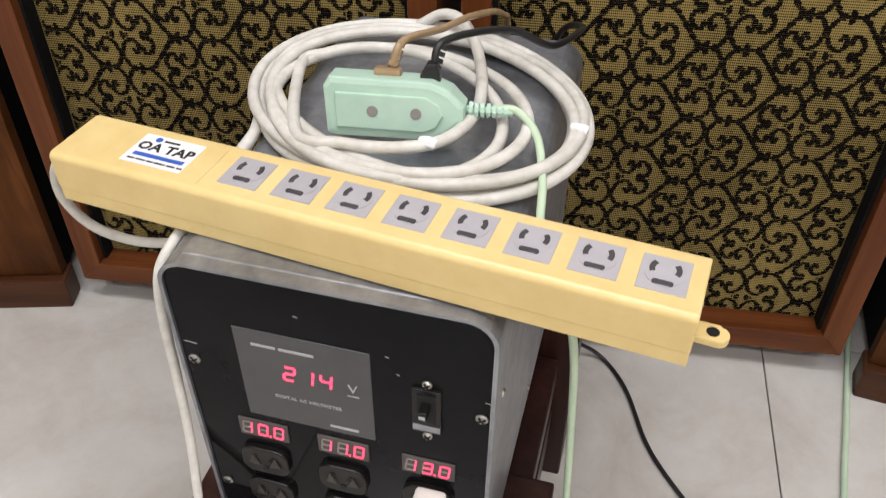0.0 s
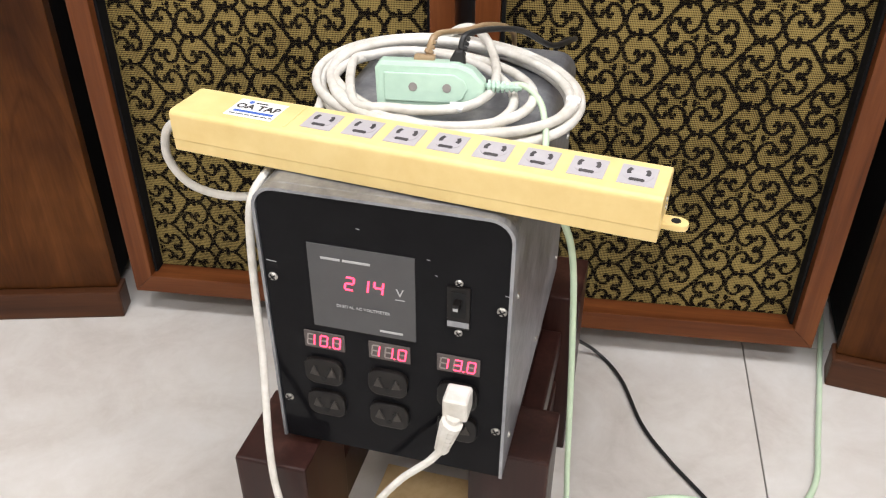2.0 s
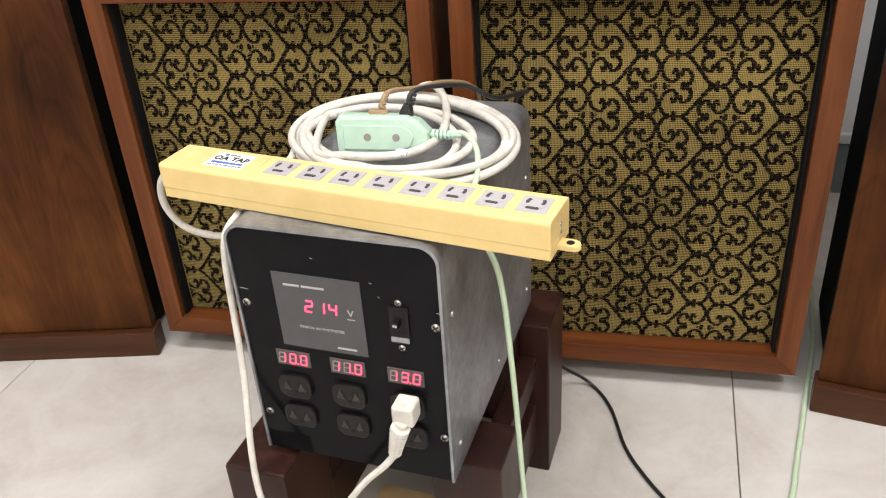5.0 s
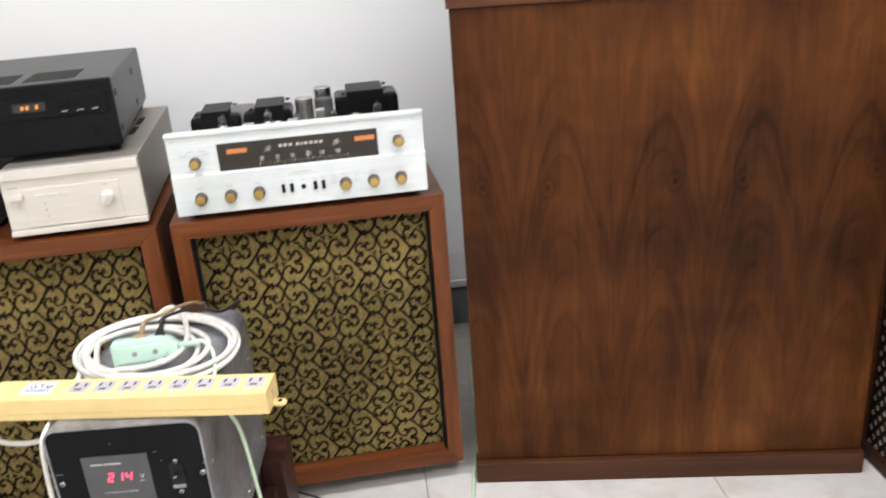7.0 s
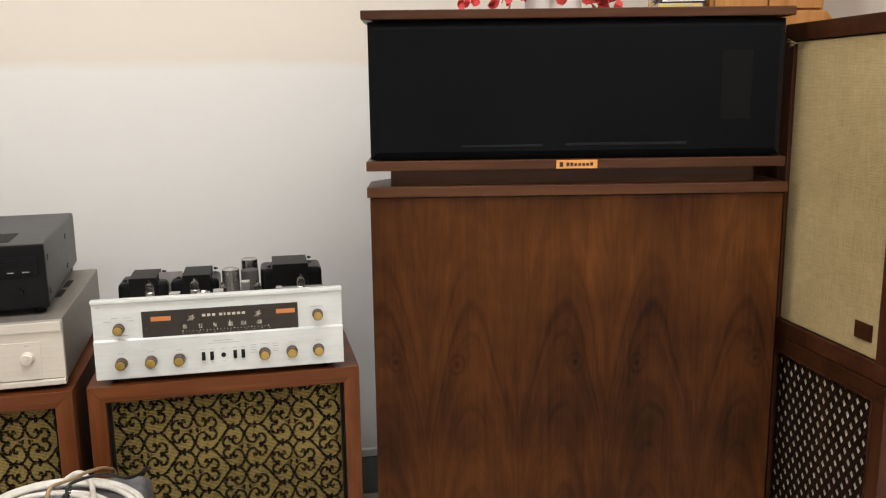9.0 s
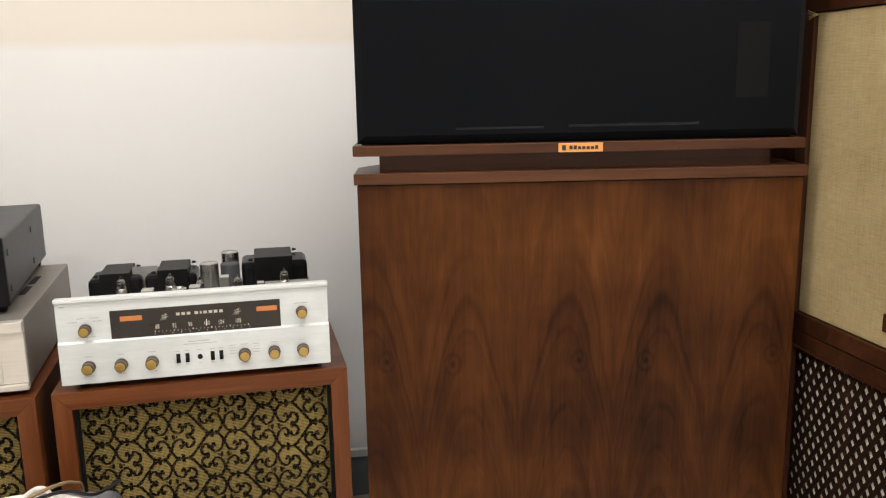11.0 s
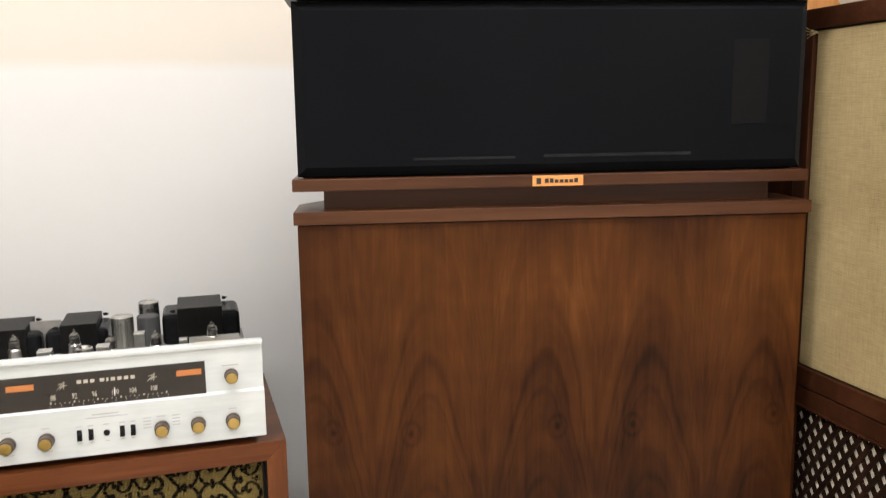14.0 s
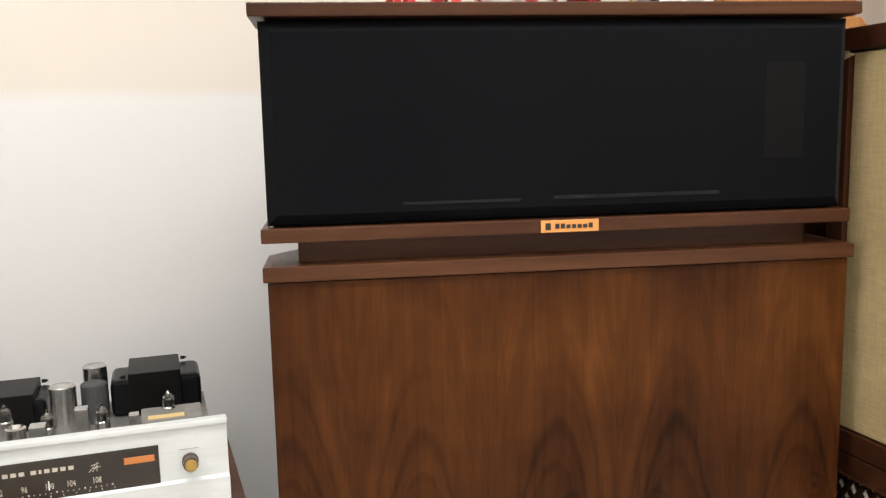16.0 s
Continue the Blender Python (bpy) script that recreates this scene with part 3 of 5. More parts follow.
# ---- the stack against the east wall ----
LATTICE = wood("lattice_wood", (0.006, 0.003, 0.002), (0.013, 0.0055, 0.003), (0.026, 0.011, 0.006), 2)
PALE_CLOTH = woven("pale_backing_cloth", (0.5, 0.46, 0.36), (0.8, 0.76, 0.64), 0.002, 0.002)
EAST = pose(1.4594, 1.3430, 0, 0, 0, -74.52)


def linen_speaker():
    w, h, f, d = 0.3588, 0.6148, 0.032, 0.28
    root = thing("linen_front_speaker", EAST @ pose(0, 0, 0.6883), "wooden loudspeaker with stained beige linen front", "loudspeaker")
    part("top_panel", box(0, w, 0, d, h - f, h, 0.002), DARK_D, root)
    part("bottom_panel", box(0, w, 0, d, 0, f, 0.002), DARK_D, root)
    part("side_panel", box(0, f, 0, d, f, h - f, 0.002), DARK_V, root)
    part("side_panel", box(w - f, w, 0, d, f, h - f, 0.002), DARK_V, root)
    part("back_panel", box(f, w - f, d - 0.015, d, f, h - f), DARK_V, root)
    part("linen", box(f + 0.002, w - f - 0.002, 0.006, 0.02, f + 0.002, h - f - 0.002, 0.003), LINEN, root)
    part("nameplate", box(w - f - 0.062, w - f - 0.018, 0.002, 0.005, f + 0.03, f + 0.06, 0.0008), DARK_D, root, "small dark metal nameplate")
    rag = bmesh.new()
    for k in range(4):
        a = f + 0.004 + 0.002 * k
        tube([(a, 0.006, h - f - 0.004), (a - 0.006 - 0.002 * k, -0.004, h - f - 0.001 - 0.003 * k), (a - 0.016, -0.006, h - f + 0.004 - 0.006 * k)], 0.0006, 5, 4, into=rag)
    part("loose_thread", rag, LINEN, root, "frayed threads at the corner")


def lattice_speaker():
    w, h, f, d = 0.3588, 0.6863, 0.03, 0.28
    root = thing("lattice_front_speaker", EAST @ pose(0, 0, 0), "dark wooden loudspeaker with carved lattice grille, standing on the floor", "loudspeaker")
    part("top_panel", box(0, w, 0, d, h - f, h, 0.002), DARK_D, root)
    part("bottom_panel", box(0, w, 0, d, 0, f, 0.002), DARK_D, root)
    part("side_panel", box(0, f, 0, d, f, h - f, 0.002), DARK_V, root)
    part("side_panel", box(w - f, w, 0, d, f, h - f, 0.002), DARK_V, root)
    part("back_panel", box(f, w - f, d - 0.015, d, f, h - f), DARK_V, root)
    lip = bmesh.new()
    for a, b in (((f, h - f - 0.005), (w - f, h - f)), ((f, f), (w - f, f + 0.005)), ((f, f + 0.005), (f + 0.005, h - f - 0.005)), ((w - f - 0.005, f + 0.005), (w - f, h - f - 0.005))):
        box(a[0], b[0], -0.0015, 0.008, a[1], b[1], 0.0015, 2, lip)
    part("lip", lip, DARK_D, root, "thin rounded moulding round the lattice")
    part("backing_cloth", box(f, w - f, 0.0148, 0.02, f, h - f), PALE_CLOTH, root, "pale cloth behind the lattice")
    for s in (1, -1):
        for k in range(-40, 60):
            c = 0.035 * k
            pts = []
            x0, x1, z0, z1 = f, w - f, f, h - f
            for t in range(0, 61):
                x = x0 + (x1 - x0) * t / 60
                z = c + s * 1.49 * (x - x0)
                if z0 <= z <= z1:
                    pts.append((x, z))
            if len(pts) < 3:
                continue
            (xa, za), (xb, zb) = pts[0], pts[-1]
            y = 0.0082 if s > 0 else 0.0112
            bar = prism([(xa, za - 0.0074), (xb, zb - 0.0074), (xb, zb + 0.0074), (xa, za + 0.0074)], y, y + 0.0028, 1)
            part("lattice_bar", bar, LATTICE, root)


linen_speaker()
lattice_speaker()


# ---- the voltage regulator on its stand ----
PANEL = plain("smoked_black_panel", (0.005, 0.005, 0.006), (0.009, 0.009, 0.010), 30, 0.06, 0, 0.01, spread=0.04, spec=0.08)
STEEL = plain("worn_grey_steel", (0.19, 0.196, 0.215), (0.42, 0.43, 0.455), 60, 0.4, 0.72, 0.2, spread=0.3, big=11)
SMOKE = plain("grey_filter_window", (0.06, 0.06, 0.062), (0.075, 0.075, 0.077), 30, 0.25, spec=0.4)
SEG_OFF = plain("unlit_segment", (0.22, 0.2, 0.19), (0.28, 0.26, 0.24), 200, 0.6)
SEG_FACE = plain("display_face", (0.055, 0.045, 0.042), (0.08, 0.066, 0.06), 120, 0.5)
RED = lit("lit_red_segment", (1.0, 0.05, 0.12), 4.5)
BAKELITE = plain("black_bakelite", (0.004, 0.0034, 0.0032), (0.010, 0.008, 0.007), 120, 0.3, spec=0.25)
WORN_LIP = plain("worn_brown_black", (0.022, 0.018, 0.015), (0.055, 0.046, 0.04), 160, 0.3, spec=0.4)
SLOT = plain("slot_dark", (0.002, 0.002, 0.002), (0.004, 0.004, 0.004), 50, 0.9)
CHROME = plain("screw_steel", (0.32, 0.31, 0.29), (0.52, 0.5, 0.47), 300, 0.35, 1.0)
LEGEND = plain("pale_legend", (0.34, 0.34, 0.34), (0.42, 0.42, 0.42), 60, 0.6)
WHITE_PVC = plain("white_cable_sheath", (0.5, 0.47, 0.41), (0.72, 0.7, 0.655), 70, 0.42, 0, 0.1, big=25)
GREEN_PVC = plain("mint_plastic", (0.40, 0.57, 0.46), (0.48, 0.65, 0.53), 60, 0.38, 0, 0.05, big=20)
GREEN_CORD = plain("pale_green_cord", (0.47, 0.6, 0.42), (0.56, 0.68, 0.5), 60, 0.4, 0, 0.05)
BLACK_PVC = plain("black_cord", (0.006, 0.006, 0.006), (0.014, 0.014, 0.014), 60, 0.4)
BROWN_PVC = plain("brown_cord", (0.26, 0.17, 0.09), (0.38, 0.27, 0.15), 60, 0.35)

REG = pose(0.2667, 0.5696, 0.2551, 0.59, 0.18, 11.06)


def seven(ch, x, z, h, w, t, y, on, off, dot=False):
    """One seven-segment figure, slanting a little; its bars go to on or off."""
    table = {"0": "abcdef", "1": "bc", "2": "abged", "3": "abgcd", "4": "fgbc", "6": "afgedc", "8": "abcdefg"}
    spots = {"a": (0, h / 2, 1), "g": (0, 0, 1), "d": (0, -h / 2, 1), "f": (-w / 2, h / 4, 0), "b": (w / 2, h / 4, 0), "e": (-w / 2, -h / 4, 0), "c": (w / 2, -h / 4, 0)}
    for key, (dx, dz, flat) in spots.items():
        into = on if key in table[ch] else off
        if into is None:
            continue
        lx, lz = (w / 2 - t * 0.3, t / 2) if flat else (t / 2, h / 4 - t * 0.3)
        cx, cz = x + dx + 0.12 * dz, z + dz
        pts = [(cx - lx - 0.12 * lz, cz - lz), (cx + lx - 0.12 * lz, cz - lz), (cx + lx + 0.12 * lz, cz + lz), (cx - lx + 0.12 * lz, cz + lz)]
        prism(pts, y, y + 0.0006, 1, into=into)
    if dot and on is not None:
        box(x + w / 2 + t * 0.8, x + w / 2 + t * 2.0, y, y + 0.0006, z - h / 2 - t / 2, z - h / 2 + t / 2, into=on)


def screw_head(x, z, y, r, into):
    lathe([(r, 0), (r, 0.0008), (r * 0.75, 0.0018), (r * 0.3, 0.0022)], Matrix.Translation((x, y, z)) @ FACE, 16, into)


def regulator():
    root = thing("voltage_regulator", REG, "grey steel voltage regulator with black outlet panel and red displays", "voltage regulator")
    hw, h, d = 0.1065, 0.2751, 0.336
    outer = [(hw, -0.003), *[(hw - 0.02 + 0.02 * math.cos(radians(a)), h - 0.02 + 0.02 * math.sin(radians(a))) for a in range(0, 91, 15)], *[(-hw + 0.02 + 0.02 * math.cos(radians(a)), h - 0.02 + 0.02 * math.sin(radians(a))) for a in range(90, 181, 15)], (-hw, -0.003)]
    q = hw - 0.0028
    inner = [(q, -0.003), *[(q - 0.0175 + 0.0175 * math.cos(radians(a)), h - 0.0203 + 0.0175 * math.sin(radians(a))) for a in range(0, 91, 15)], *[(-q + 0.0175 + 0.0175 * math.cos(radians(a)), h - 0.0203 + 0.0175 * math.sin(radians(a))) for a in range(90, 181, 15)], (-q, -0.003)]
    case = prism(outer, 0.004, d, 1, 0.0015)
    n = len(outer)
    ring = [[case.verts.new((x, y, z)) for x, z in pts] for pts, y in ((outer, 0.004), (outer, -0.005), (inner, -0.005), (inner, 0.004))]
    faces = [case.faces.new((a[k], a[k + 1], b[k + 1], b[k])) for a, b in zip(ring, ring[1:]) for k in range(n - 1)]
    bmesh.ops.recalc_face_normals(case, faces=faces)
    case_ob = part("case", case, STEEL, root, "worn grey steel cover with rounded edges")
    for y, z in ((0.02, 0.03), (0.02, 0.19), (0.17, 0.02), (0.31, 0.03), (0.31, 0.19)):
        part("side_screw", lathe([(0.0032, 0), (0.0028, 0.0014), (0.0012, 0.002)], Matrix.Translation((hw, y, z)) @ pose(0, 0, 0, 0, 90, 0), 12), CHROME, case_ob)
    panel = part("front_panel", prism([(x * 0.997, z * 0.997) for x, z in inner], -0.003, 0.003, 1, 0.0004), PANEL, root, "glossy black front panel")
    y = -0.0036
    window = part("meter_window", box(-0.0635, 0.0274, y, -0.002, 0.1419, 0.2275, 0.0004), SMOKE, root, "grey voltmeter window")
    for k, ch in enumerate("214"):
        on = bmesh.new()
        seven(ch, -0.0285 + 0.0125 * k, 0.1925, 0.0125, 0.0072, 0.0016, y - 0.0004, on, None)
        part("lit_figure", on, RED, window, "glowing red " + ch)
    part("unit_letter", lettering("V", 0.011, Matrix.Translation((0.0145, y - 0.0002, 0.1905)) @ FACE), LEGEND, window)
    part("unit_bar", box(0.0105, 0.0185, y - 0.0004, y, 0.1835, 0.1842), LEGEND, window)
    part("meter_title", lettering("DIGITAL AC VOLTMETER", 0.0042, Matrix.Translation((-0.018, y - 0.0002, 0.1675)) @ FACE), LEGEND, window)
    for x, length, z, tall in ((-0.052, 0.0165, 0.2135, 0.0021), (-0.0333, 0.0235, 0.2135, 0.0021), (-0.004, 0.02, 0.147, 0.002)):
        part("maker_bar", box(x, x + length, y - 0.0004, y, z, z + tall), LEGEND, window)
    for x, figures in ((-0.0555, "100"), (0.0035, "110"), (0.064, "130")):
        face = part("display", box(x - 0.0185, x + 0.0185, y - 0.0008, -0.002, 0.1165, 0.1345, 0.0004), SEG_FACE, root, "small red three-figure display")
        for k, ch in enumerate(figures):
            on, off = bmesh.new(), bmesh.new()
            seven(ch, x - 0.0122 + 0.0118 * k, 0.1255, 0.0118, 0.0064, 0.0012, y - 0.0012, on, off, k == 1)
            part("lit_figure", on, RED, face)
            if off.verts:
                part("unlit_figure", off, SEG_OFF, face)
    for x in (-0.058, 0.0015, 0.064):
        for z in (0.091, 0.052):
            body = prism(round_rect(0.036, 0.0285, 0.0095, 5, x, z), -0.0075, -0.002, 1, 0.0012)
            outlet = part("outlet", body, BAKELITE, root, "black power outlet")
            holes = bmesh.new()
            box(x - 0.0075, x - 0.0052, -0.0079, -0.0072, z - 0.0015, z + 0.007, into=holes)
            box(x + 0.0052, x + 0.0075, -0.0079, -0.0072, z - 0.0015, z + 0.007, into=holes)
            box(x + 0.0035, x + 0.0052, -0.0079, -0.0072, z + 0.0015, z + 0.0035, into=holes)
            lathe([(0.0026, 0), (0.0026, 0.0007)], Matrix.Translation((x, -0.0072, z - 0.007)) @ FACE, 12, holes)
            part("slot", holes, SLOT, outlet)
            part("rim", prism([(x - 0.015, z - 0.0125), (x + 0.015, z - 0.0125), (x + 0.011, z - 0.0155), (x - 0.011, z - 0.0155)], -0.006, -0.002, 1), WORN_LIP, outlet)
            for s in (-1, 1):
                part("facet", prism([(x + s * 0.0035, z - 0.004), (x + s * 0.0125, z - 0.003), (x + s * 0.0085, z + 0.0075)], -0.0088, -0.0072, 1, 0.0006), WORN_LIP, outlet)
    breaker = part("breaker", box(0.054, 0.073, y - 0.002, -0.002, 0.166, 0.207, 0.0006), BAKELITE, root, "black circuit breaker")
    part("well", box(0.0575, 0.0695, y - 0.0026, y - 0.001, 0.178, 0.203), SLOT, breaker)
    part("lever", box(0.0605, 0.0665, y - 0.012, y - 0.002, 0.19, 0.197, 0.001), BAKELITE, breaker)
    part("lever_mark", box(0.0615, 0.0655, y - 0.0124, y - 0.0118, 0.192, 0.1945), LEGEND, breaker)
    part("bracket", box(0.0545, 0.0725, y - 0.0024, y - 0.0018, 0.168, 0.1735), STEEL, breaker)
    heads = [(-0.0965, 0.187, 0.0042), (0.0985, 0.189, 0.0042), (-0.0965, 0.048, 0.0042), (0.0985, 0.055, 0.0042), (0.0635, 0.2105, 0.0034), (0.0635, 0.160, 0.0034)]
    for x, z, r in heads:
        bm = bmesh.new()
        screw_head(x, z, -0.003, r, bm)
        head = part("screw", bm, CHROME, root)
        cross = bmesh.new()
        for a in (35, 125):
            c, s = math.cos(radians(a)) * r * 0.75, math.sin(radians(a)) * r * 0.75
            nx, nz = -s * 0.18, c * 0.18
            prism([(x - c - nx, z - s - nz), (x + c - nx, z + s - nz), (x + c + nx, z + s + nz), (x - c + nx, z - s + nz)], -0.0056, -0.0044, 1, into=cross)
        part("cross_slot", cross, SLOT, head)
    for x, z, length in ((-0.101, 0.203, 0.009), (0.037, 0.228, 0.003), (0.044, 0.214, 0.002), (0.1, 0.205, 0.004), (-0.02, 0.247, 0.003)):
        part("scratch", prism([(x, z), (x + length, z - 0.0008), (x + length, z - 0.0004), (x, z + 0.0005)], -0.0033, -0.0029, 1), LEGEND, panel)
    return root


def stand():
    """Four square posts with low rails; the regulator rests on them."""
    root = thing("wooden_stand", pose(0.2667, 0.5696, 0, 0, 0, 11.06), "dark-stained scuffed wooden stand under the regulator", "stand")
    for x0, x1, y0, y1, z1 in ((-0.146, -0.074, -0.036, 0.06, 0.243), (0.068, 0.146, 0.028, 0.1, 0.246), (-0.146, -0.074, 0.24, 0.33, 0.2555), (0.1, 0.143, 0.283, 0.372, 0.25)):
        part("post", box(x0, x1, y0, y1, 0, z1, 0.003), STAND, root)
    part("rail", box(-0.13, -0.09, 0.06, 0.24, 0.05, 0.12, 0.003), STAND, root)
    part("rail", box(0.085, 0.125, 0.1, 0.283, 0.05, 0.12, 0.003), STAND, root)
    part("rail", box(0.1, 0.125, 0.1, 0.283, 0.16, 0.2, 0.003), STAND, root)
    part("cross_rail", box(-0.09, 0.085, 0.19, 0.23, 0.07, 0.11, 0.003), STAND, root)
    part("packing_block", box(-0.03, 0.1, 0.25, 0.32, 0.11, 0.258, 0.002), STAND, root)


def offcut():
    root = thing("plywood_offcut", pose(0.2667, 0.5696, 0, 0, 0, 11.06), "tan plywood offcut lying on the floor under the stand", "board")
    part("sheet", box(-0.071, 0.066, -0.035, 0.185, 0.0, 0.016, 0.001), PINE, root)


regulator()
stand()
offcut()

# ---- the power strip ----
CREAM = plain("yellowed_cream_plastic", (0.66, 0.485, 0.195), (0.735, 0.57, 0.255), 45, 0.36, 0, 0.04, big=12)
GREY_PL = plain("grey_outlet_plastic", (0.36, 0.34, 0.36), (0.42, 0.4, 0.42), 80, 0.5)
DIM = plain("slot_shadow_grey", (0.035, 0.03, 0.033), (0.055, 0.05, 0.052), 80, 0.7)
PAPER = plain("label_paper", (0.76, 0.76, 0.77), (0.82, 0.82, 0.82), 60, 0.4)
BLUE = plain("label_blue", (0.02, 0.09, 0.42), (0.03, 0.12, 0.5), 60, 0.4)
STRIP = pose(0.0759, 0.5619, 0.5310, 0.81, -0.24, 4.80)


def arc_slot(cx, cy, r, a0, a1, half, into, z0, z1):
    n = 8
    out = [(cx + (r + half) * math.cos(radians(a0 + (a1 - a0) * k / n)), cy + (r + half) * math.sin(radians(a0 + (a1 - a0) * k / n))) for k in range(n + 1)]
    inn = [(cx + (r - half) * math.cos(radians(a0 + (a1 - a0) * k / n)), cy + (r - half) * math.sin(radians(a0 + (a1 - a0) * k / n))) for k in range(n, -1, -1)]
    prism(out + inn, z0, z1, 2, into=into)


def power_strip():
    L, W, H = 0.3970, 0.0503, 0.0357
    root = thing("power_strip", STRIP, "long yellowed cream power strip with eight grey outlets on the regulator", "power strip")
    profile = [(0, 0.0105), (W, 0.0105), *[(W - 0.0045 + 0.0045 * math.cos(radians(q)), H - 0.0045 + 0.0045 * math.sin(radians(q))) for q in range(0, 91, 18)], *[(0.0045 + 0.0045 * math.cos(radians(q)), H - 0.0045 + 0.0045 * math.sin(radians(q))) for q in range(90, 181, 18)]]
    shell = prism(profile, 0, L, 0, 0.0012)
    part("top_shell", shell, CREAM, root)
    part("base_shell", box(0.0003, L - 0.0003, 0.0003, W - 0.0003, 0, 0.0101, 0.0007), CREAM, root)
    part("seam", box(0.0015, L - 0.0015, 0.0015, W - 0.0015, 0.0095, 0.0115), DIM, root)
    part("ridge", box(0.1025, 0.1042, 0.006, 0.044, H - 0.0004, H + 0.0005, 0.0003), CREAM, root)
    label = part("label", box(0.0455, 0.0890, 0.0105, 0.0405, H - 0.0003, H + 0.0003), PAPER, root, "white label with blue bar")
    z = H + 0.0004
    part("label_title", lettering("OA TAP", 0.0112, Matrix.Translation((0.0675, 0.0280, z)), 0.0002, bold=0.0003), INK, label)
    part("blue_bar", box(0.0500, 0.0860, 0.0178, 0.0212, z - 0.0002, z + 0.0001), BLUE, label)
    fine = bmesh.new()
    x = 0.049
    for length in (0.005, 0.0068, 0.0042, 0.0078, 0.006, 0.0034):
        box(x, x + length, 0.0136, 0.0150, z - 0.0002, z + 0.0001, into=fine)
        x += length + 0.0012
    box(0.0615, 0.0725, 0.0352, 0.0370, z - 0.0002, z + 0.0001, into=fine)
    part("fine_bars", fine, INK, label)
    part("round_mark", lathe([(0.0024, 0), (0.0024, 0.0002)], Matrix.Translation((0.0572, 0.0362, z - 0.0001)), 16), BLUE, label)
    for k in range(8):
        cx, cy = 0.1274 + 0.0354 * k, 0.0256
        plate = part("outlet", box(cx - 0.0130, cx + 0.0130, cy - 0.0138, cy + 0.0138, H - 0.001, H + 0.0005, 0.0003), GREY_PL, root, "grey locking outlet")
        ring = prism([(cx + 0.0105 * math.cos(radians(a)), cy + 0.001 + 0.0105 * math.sin(radians(a))) for a in range(0, 360, 20)], H + 0.0004, H + 0.0008, 2)
        part("outlet_face", ring, GREY_PL, plate)
        holes = bmesh.new()
        arc_slot(cx, cy + 0.0035, 0.0070, 140, 205, 0.0015, holes, H + 0.0006, H + 0.0011)
        arc_slot(cx, cy + 0.0035, 0.0070, -25, 40, 0.0015, holes, H + 0.0006, H + 0.0011)
        prism(round_rect(0.0112, 0.0036, 0.0016, 4, cx, cy - 0.0070), H + 0.0006, H + 0.0011, 2, into=holes)
        part("slot", holes, DIM, plate)
    ear = prism([(L - 0.001, 0.018), (L + 0.012, 0.018), *[(L + 0.012 + 0.006 * math.cos(radians(a)), 0.024 + 0.006 * math.sin(radians(a))) for a in range(-75, 90, 15)], (L + 0.012, 0.031), (L - 0.001, 0.031)], 0.001, 0.006, 2, 0.0008)
    ear_ob = part("mounting_ear", ear, CREAM, root)
    part("ear_hole", lathe([(0.0036, 0), (0.0036, 0.0004)], Matrix.Translation((L + 0.009, 0.0245, 0.0058)), 14), SLOT, ear_ob)
    end = bmesh.new()
    for cz in (0.015, 0.0215):
        lathe([(0.0022, 0), (0.0018, 0.0008)], Matrix.Translation((L, 0.026, cz)) @ pose(0, 0, 0, 0, 90, 0), 12, end)
    part("end_screw", end, CHROME, root)


power_strip()


# ---- the cables on and round the regulator ----
def cable(name, label, pts, r, material, m=REG, steps=10):
    root = thing(name, m, label, "cable")
    part("sheath", tube(pts, r, 10, steps), material, root, smooth=True)
    return root


